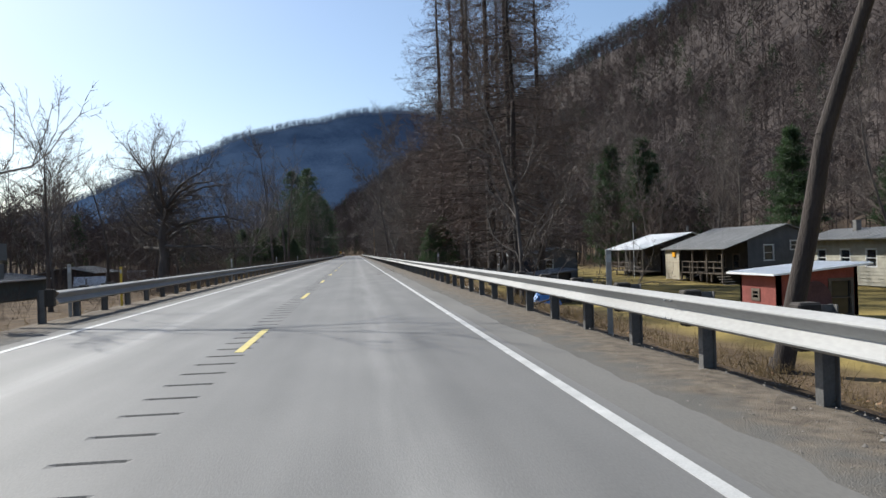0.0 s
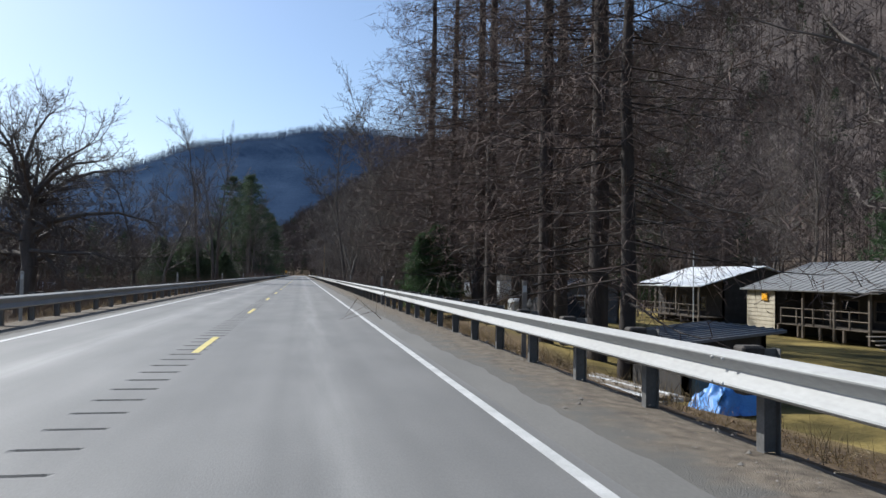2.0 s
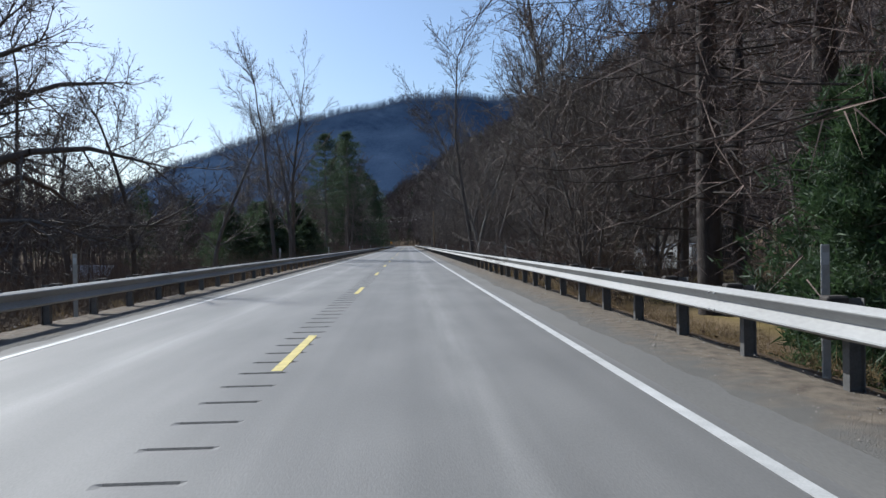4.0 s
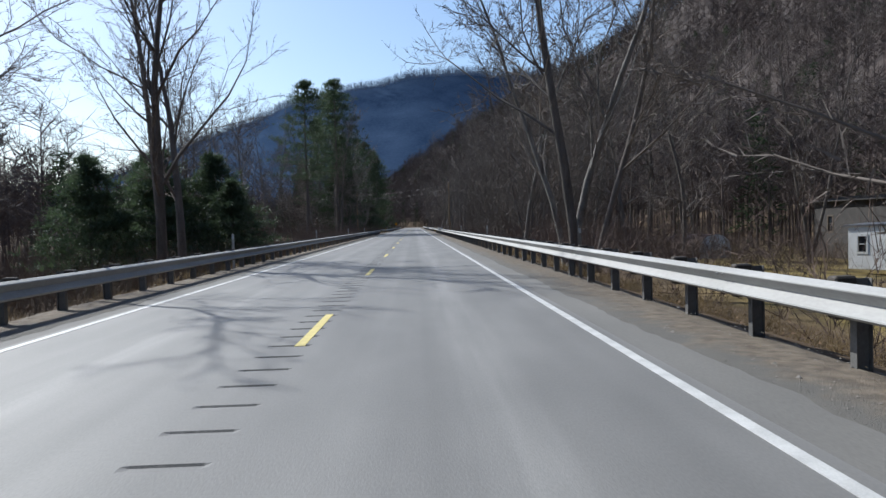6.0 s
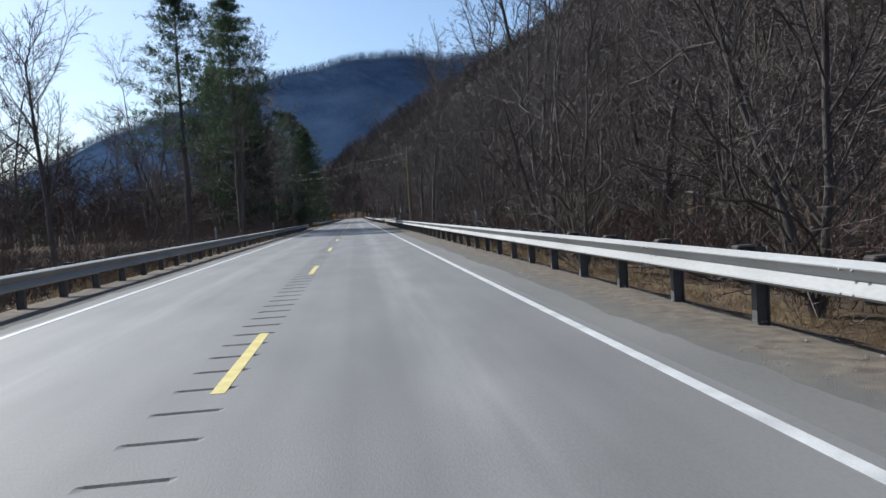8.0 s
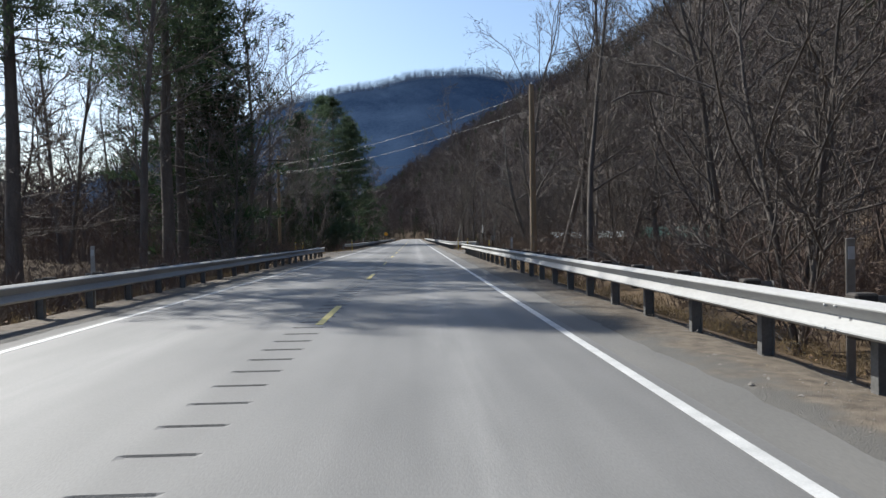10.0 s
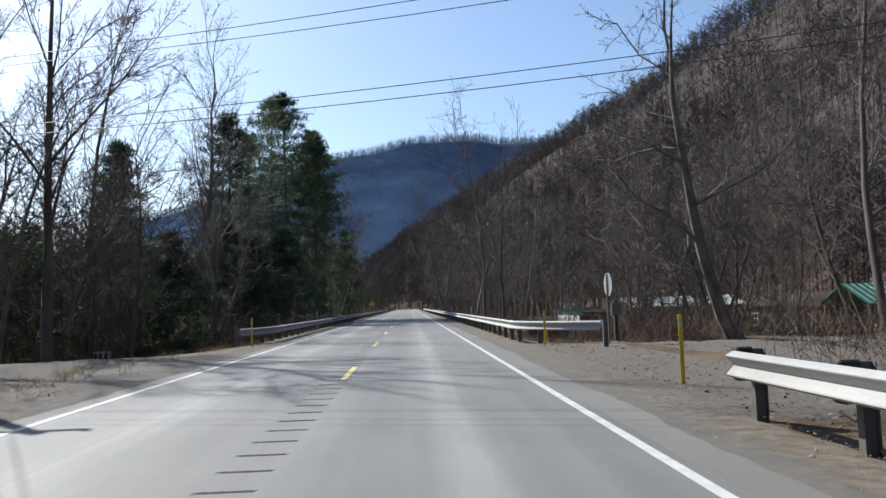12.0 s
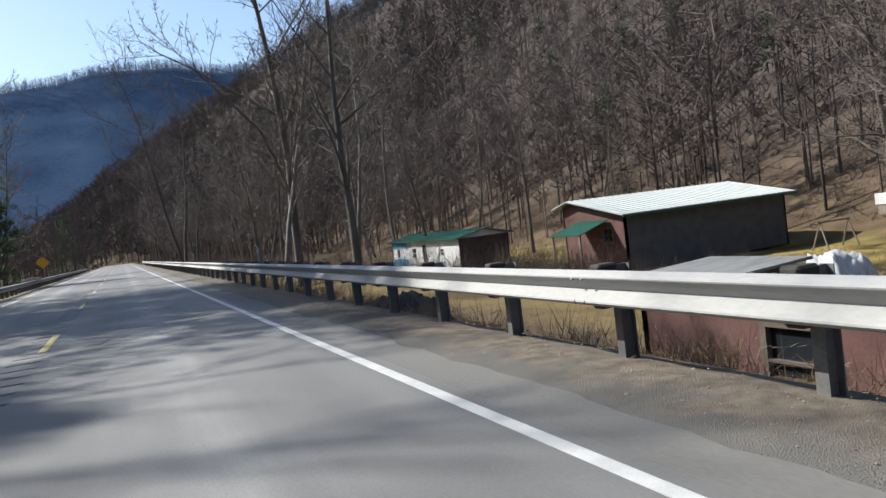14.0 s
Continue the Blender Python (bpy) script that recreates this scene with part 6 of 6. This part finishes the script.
box_part("end_panel", (24.55, 28.75, 316.44, 316.49, 0.1, 2.5), M["brown_wall"], h, "brown boarded end wall")
low_house("house", "brown log house with a white window and lattice skirt", 34.0, 41.0, 274.0, 286.0, -2.4, 2.9, 3.95, "brown_wall", "brown_wall", "y", [(0.5, 1.3, 1.15, 2.15)], lap=0.25)
h = small_shed("shed", "red-brown board shed with a striped green metal roof", 0, 1.5, -2.3, 0, 0, 1.42, 1.75, "red_brown_wall", "green_metal", 0.14, 0.2, rib_mat=M["pale_metal"], rib_w=0.02)
h.matrix_world = pose(13.6, 269.7, -1.9, 0, 0, 90)
small_shed("shed", "low red-brown plank shed below the road bank", 9.4, 11.8, 269.3, 277.2, -1.9, 1.5, 1.52, "red_brown_wall", "dark_metal", 0.12, 0.5, (), [(2.6, 3.5, 0.3, 1.3), (5.2, 5.9, 0.3, 1.2)])
small_shed("shed", "low grey-roofed lean-to among the yard sheds", 13.6, 15.3, 279.0, 281.6, -1.8, 1.2, 1.28, "grey_wall", "grey_metal", 0.25, 0)
low_house("kennel", "small dark pitched shelter with a black roof", 14.0, 15.6, 273.2, 275.2, -1.85, 1.0, 1.45, "dark_wall", "tarp_black", "x", over=0.2)


def firewood_stack(x, y, length, height):
    """Split logs piled crosswise behind the guardrail."""
    rnd = random.Random(6)
    h = thing("firewood_stack", "stack of pale split firewood behind the guardrail", "firewood", (x, y, g(x, y)))
    bm = bmesh.new()
    bmesh.ops.create_cone(bm, cap_ends=True, segments=6, radius1=0.052, radius2=0.044, depth=0.42, matrix=pose(0, 0, 0, 0, 90, 0))
    me = bpy.data.meshes.new("log")
    bm.to_mesh(me)
    bm.free()
    me.materials.append(M["firewood"])
    rows, cols = int(height / 0.082), int(length / 0.1)
    for r in range(rows):
        for c in range(cols):
            o = part("log", me, None, h)
            o.matrix_local = pose(rnd.gauss(0, 0.05), c * 0.1 + 0.05 * (r % 2) + rnd.gauss(0, 0.01), 0.05 + r * 0.082 + rnd.gauss(0, 0.008), rnd.uniform(0, 360), rnd.gauss(0, 4), rnd.gauss(0, 14))


firewood_stack(8.5, 263.3, 1.9, 1.05)


def swing_frame(x, y):
    s = thing("swing_frame", "weathered timber swing frame on the lawn", "swing", (x, y, g(x, y)))
    for dx in (-1.2, 1.2):
        for dy in (-0.5, 0.5):
            bm = bmesh.new()
            rod(bm, (dx, dy, 0), (dx * 0.92, 0, 1.5), 0.05, 5)
            part("leg", bm, M["timber"], s)
    bm = bmesh.new()
    rod(bm, (-1.3, 0, 1.5), (1.3, 0, 1.5), 0.05, 5)
    part("beam", bm, M["timber"], s)




def pavilion():
    """An open timber shelter with a green metal roof and wrapped stacks under it."""
    h = thing("pavilion", "open timber shelter with a dark green metal roof", "shelter", (32.4, 265.5, -2.1))
    for x in (0.2, 3.4, 6.6, 9.8):
        for y in (0.2, 5.0):
            box_part("post", (x - 0.09, x + 0.09, y - 0.09, y + 0.09, -0.2, 2.75), M["old_timber"], h)
    slope(h, (-0.3, -0.4, 2.7), (10.3, -0.4, 2.7), (10.3, 2.6, 4.1), (-0.3, 2.6, 4.1), M["green_metal"], 0.5)
    slope(h, (-0.3, 5.6, 2.7), (10.3, 5.6, 2.7), (10.3, 2.6, 4.1), (-0.3, 2.6, 4.1), M["green_metal"], 0.5)
    for y in (-0.1, 5.1):
        box_part("beam", (-0.2, 10.2, y - 0.07, y + 0.07, 2.45, 2.66), M["old_timber"], h)
    for k in range(4):
        crumpled("wrapped_stack", "white sheet wrapped tightly round a square stack", "wrapped stack", (34.0 + 1.9 * k, 267.2, -2.1), (1.5, 1.5, 1.25), M["tarp_white"], 20 + k)


pavilion()
swing_frame(37.0, 294.8)
b = thing("hive_box", "small white box on legs at the wood's edge", "box", (45.5, 297.5, g(45.5, 297.5)))
box_part("body", (-0.6, 0.6, -0.4, 0.4, 0.6, 1.3), M["white_wall"], b, bevel=0.02)
for dx in (-0.5, 0.5):
    box_part("leg", (dx - 0.05, dx + 0.05, -0.3, 0.3, 0, 0.6), M["timber"], b)

# left of the road: low roofs in the hollow
h = low_house("house", "long grey-green low building in the hollow", -42, -34, 66, 92, -2.9, 2.5, 3.1, "teal_wall", "dark_metal", "y")
box_part("fascia", (-33.56, -33.5, 65.6, 92.4, 2.36, 2.52), M["trim"], h, "white eaves board")
low_house("house", "dark low cabin with a shallow roof", -40, -33, 104, 114, -2.6, 2.4, 3.2, "dark_wall", "grey_metal", "y")
for k, (x, y, a) in enumerate(((-33.0, 101.0, 10), (-38.0, 146.0, -20), (-41.0, 150.0, 15), (-36.5, 143.0, 40))):
    s = thing("panel_stack", "pale sheet panels propped in the yard", "panels", (x, y, g(x, y)), a)
    for j in range(3):
        p = box_part("sheet", (-1.5 + j * 0.1, 1.5 + j * 0.1, -0.03, 0.03, 0.0, 2.1), M["white_metal"], s)
        p.matrix_local = pose(0.3 * j, 0.16 * j, 0.1, -38, 0, 0)
    box_part("prop", (-0.08, 0.08, 0.7, 0.8, 0, 1.5), M["timber"], s)

# ---- roadside furniture ----


def delineator(x, y, mat, label, h=1.32, w=0.045, z=-0.05):
    d = thing("delineator", label, "marker post", (x, y, z), group="marker posts along the road")
    bm = bmesh.new()
    box_bm(bm, -w, w, -0.012, 0.012, -0.3, h, bevel=0.008)
    part("post", bm, mat, d)
    box_part("reflector", (-w * 0.7, w * 0.7, -0.018, -0.013, h - 0.2, h - 0.08), M["sign_back"], d, bevel=0)


for k in range(9):
    delineator(5.62, 13.6 + 23.6 * k, M["marker_white"] if k % 3 != 1 else M["marker_brown"], "grey flexible marker post behind the guardrail")
for y in (268.0, 292.0, 316.0):
    delineator(5.62, y, M["marker_white"], "grey flexible marker post behind the guardrail")
for y in (21.5, 45.2, 69.0, 93.0, 117.0, 140.0, 164.0, 188.0, 270.8, 295.0):
    delineator(-5.35, y, M["marker_white"], "grey flexible marker post behind the guardrail")
for x, y in ((5.75, 229.3), (5.72, 241.1), (7.6, 250.8), (6.8, 223.0), (-5.3, 25.3), (-7.2, 229.5), (-7.9, 230.4), (-4.8, 246.5)):
    delineator(x, y, M["marker_yellow"], "yellow plastic marker post at the roadside", 1.15, 0.035, g(x, y))


def stop_sign_back(x, y):
    """An octagonal road sign seen from behind, on a thin steel post."""
    s = thing("road_sign", "bare metal back of an octagonal road sign on a post", "road sign", (x, y, g(x, y)), -86)
    z = 1.95 - g(x, y)
    bm = bmesh.new()
    bmesh.ops.create_cone(bm, cap_ends=True, segments=8, radius1=0.42, radius2=0.42, depth=0.012, matrix=pose(0, 0.04, z, 90, 22.5, 0))
    part("plate", bm, M["sign_back"], s)
    box_part("post", (-0.03, 0.03, -0.02, 0.02, -0.3, z + 0.36), M["dark_steel"], s, "dark steel post")


stop_sign_back(8.15, 242.3)
s = thing("warning_sign", "orange-yellow diamond warning sign on a post", "road sign", (-4.9, 340.0, 0))
bm = bmesh.new()
box_bm(bm, -0.38, 0.38, -0.01, 0.01, -0.38, 0.38, bevel=0.008)
p = part("plate", bm, M["sign_yellow"], s)
p.matrix_local = pose(0, -0.05, 2.05, 0, 45, 0)
box_part("post", (-0.03, 0.03, -0.02, 0.02, -0.3, 2.3), M["post_steel"], s)
s = thing("notice_board", "small white notice with dark bars on two posts", "sign", (-17.0, 262.0, g(-17, 262)))
box_part("board", (-0.55, 0.55, -0.02, 0.02, 0.9, 1.5), M["white_wall"], s)
for k, (a, c) in enumerate(((-0.4, -0.25), (-0.12, 0.06), (0.2, 0.38))):
    box_part("bar", (a, c, -0.03, -0.021, 1.0, 1.4), M["tarp_black"], s, bevel=0)
for dx in (-0.5, 0.5):
    box_part("post", (dx - 0.04, dx + 0.04, 0.02, 0.08, 0, 1.55), M["timber"], s)
s = thing("road_sign", "dark back of two small sign plates on a steel post", "road sign", (-5.5, 17.9, -0.05), 12)
box_part("post", (-0.03, 0.03, -0.02, 0.02, -0.4, 1.85), M["dark_steel"], s)
box_part("plate", (-0.3, 0.3, 0.022, 0.03, 1.45, 1.78), M["dark_steel"], s)
box_part("plate", (-0.24, 0.24, 0.022, 0.03, 1.08, 1.38), M["dark_steel"], s)
b = thing("utility_box", "grey metal utility box on a wooden post", "utility box", (9.6, 246.5, g(9.6, 246.5)))
box_part("post", (-0.07, 0.07, -0.07, 0.07, -0.2, 1.7), M["post_wood"], b)
box_part("cabinet", (-0.2, 0.2, -0.2, -0.075, 1.1, 1.6), M["post_steel"], b, bevel=0.02)


def utility_pole(x, y, height, arm=False):
    u = thing("utility_pole", "tall brown wooden utility pole behind the guardrail", "utility pole", (x, y, g(x, y)))
    v, t = tubes([(0, 0, -0.5, 0, 0, height, 0.15, 0.11)], 12)
    part("shaft", mesh_np("shaft", v, t, M["pole_wood"], True), None, u)
    if arm:
        box_part("crossarm", (-0.9, 0.9, -0.22, -0.13, height - 0.5, height - 0.38), M["post_wood"], u)
    for dx in ((-0.8, 0.0, 0.8) if arm else (0.0,)):
        bm = bmesh.new()
        bmesh.ops.create_cone(bm, cap_ends=True, segments=8, radius1=0.05, radius2=0.03, depth=0.14, matrix=pose(dx, -0.17 if arm else 0, height - 0.31 if arm else height + 0.05))
        part("insulator", bm, M["sign_back"], u)
    return u


utility_pole(7.0, 205.1, 8.7)
utility_pole(-9.8, 234.0, 8.5, True)
utility_pole(24.0, 226.0, 10.5, True)


def cable(a, b, sag, r=0.009):
    """One sagging cable as a single swept tube."""
    a, b = Vector(a), Vector(b)
    d = (b - a).normalized()
    u = d.cross(Vector((0, 0, 1))).normalized()
    w = d.cross(u)
    bm = bmesh.new()
    last = None
    for k in range(17):
        t = k / 16
        q = a.lerp(b, t) - Vector((0, 0, sag * 4 * t * (1 - t)))
        ring = [bm.verts.new(q + (u * math.cos(c) + w * math.sin(c)) * r) for c in (0, 1.571, 3.142, 4.712)]
        if last:
            for i in range(4):
                bm.faces.new((last[i], last[(i + 1) % 4], ring[(i + 1) % 4], ring[i]))
        last = ring
    tagged(part("cable", bm, M["wire"]), "black overhead cable slung across the road", "cable", "overhead cables")


for dz, sg in ((0.0, 0.4), (-0.7, 0.5)):
    cable((7.0, 205.0, 7.75 + dz), (-9.8, 233.9, 7.6 + dz), sg)
for dx, za, zb, sg in ((-0.8, 6.9, 9.2, 0.6), (0.8, 6.9, 9.2, 0.65), (0.0, 5.5, 7.2, 0.5), (0.0, 5.3, 7.0, 0.55)):
    cable((-9.8 + dx, 233.9, za), (24.0 + dx, 225.9, zb), sg)
f = thing("flagpole", "thin white flagpole with a limp flag beside the cabin", "flagpole", (29.6, 73.0, g(29.6, 73)))
bm = bmesh.new()
rod(bm, (0, 0, 0), (0, 0, 5.6), 0.035, 6)
part("pole", bm, M["trim"], f)
bm = bmesh.new()
box_bm(bm, 0.03, 0.33, -0.015, 0.015, 4.6, 5.25, bevel=0.008)
part("flag", bm, M["grey_wall"], f, "limp grey-striped flag")

# gravel turn-offs through the gaps in the guardrails
for nm, x0, x1, ya, yb in (("driveway", 4.62, 16.0, 225.5, 243.0), ("driveway", -16.0, -4.2, 228.0, 248.0)):
    rn = np.random.RandomState(7)
    xs, ys = np.linspace(x0, x1, 22), np.linspace(ya, yb, 24)
    X, Y = np.meshgrid(xs, ys)
    Y = Y + rn.uniform(-0.25, 0.25, X.shape)
    Z = land(X, Y) + 0.03 - 0.045 * (np.abs(X) < 4.7) + rn.uniform(-0.008, 0.012, X.shape)
    Z[0] -= 0.3
    Z[-1] -= 0.3
    v = np.stack([X, Y, Z], -1).reshape(-1, 3)
    i = (np.arange(23)[:, None] * 22 + np.arange(21)[None]).ravel()
    t = np.concatenate([np.stack([i, i + 1, i + 23], 1), np.stack([i, i + 23, i + 22], 1)])
    tagged(new(nm, mesh_np(nm, v, t, M["gravel"], True)), "grey-brown gravel turn-off beside the road", "driveway", kind="structure")
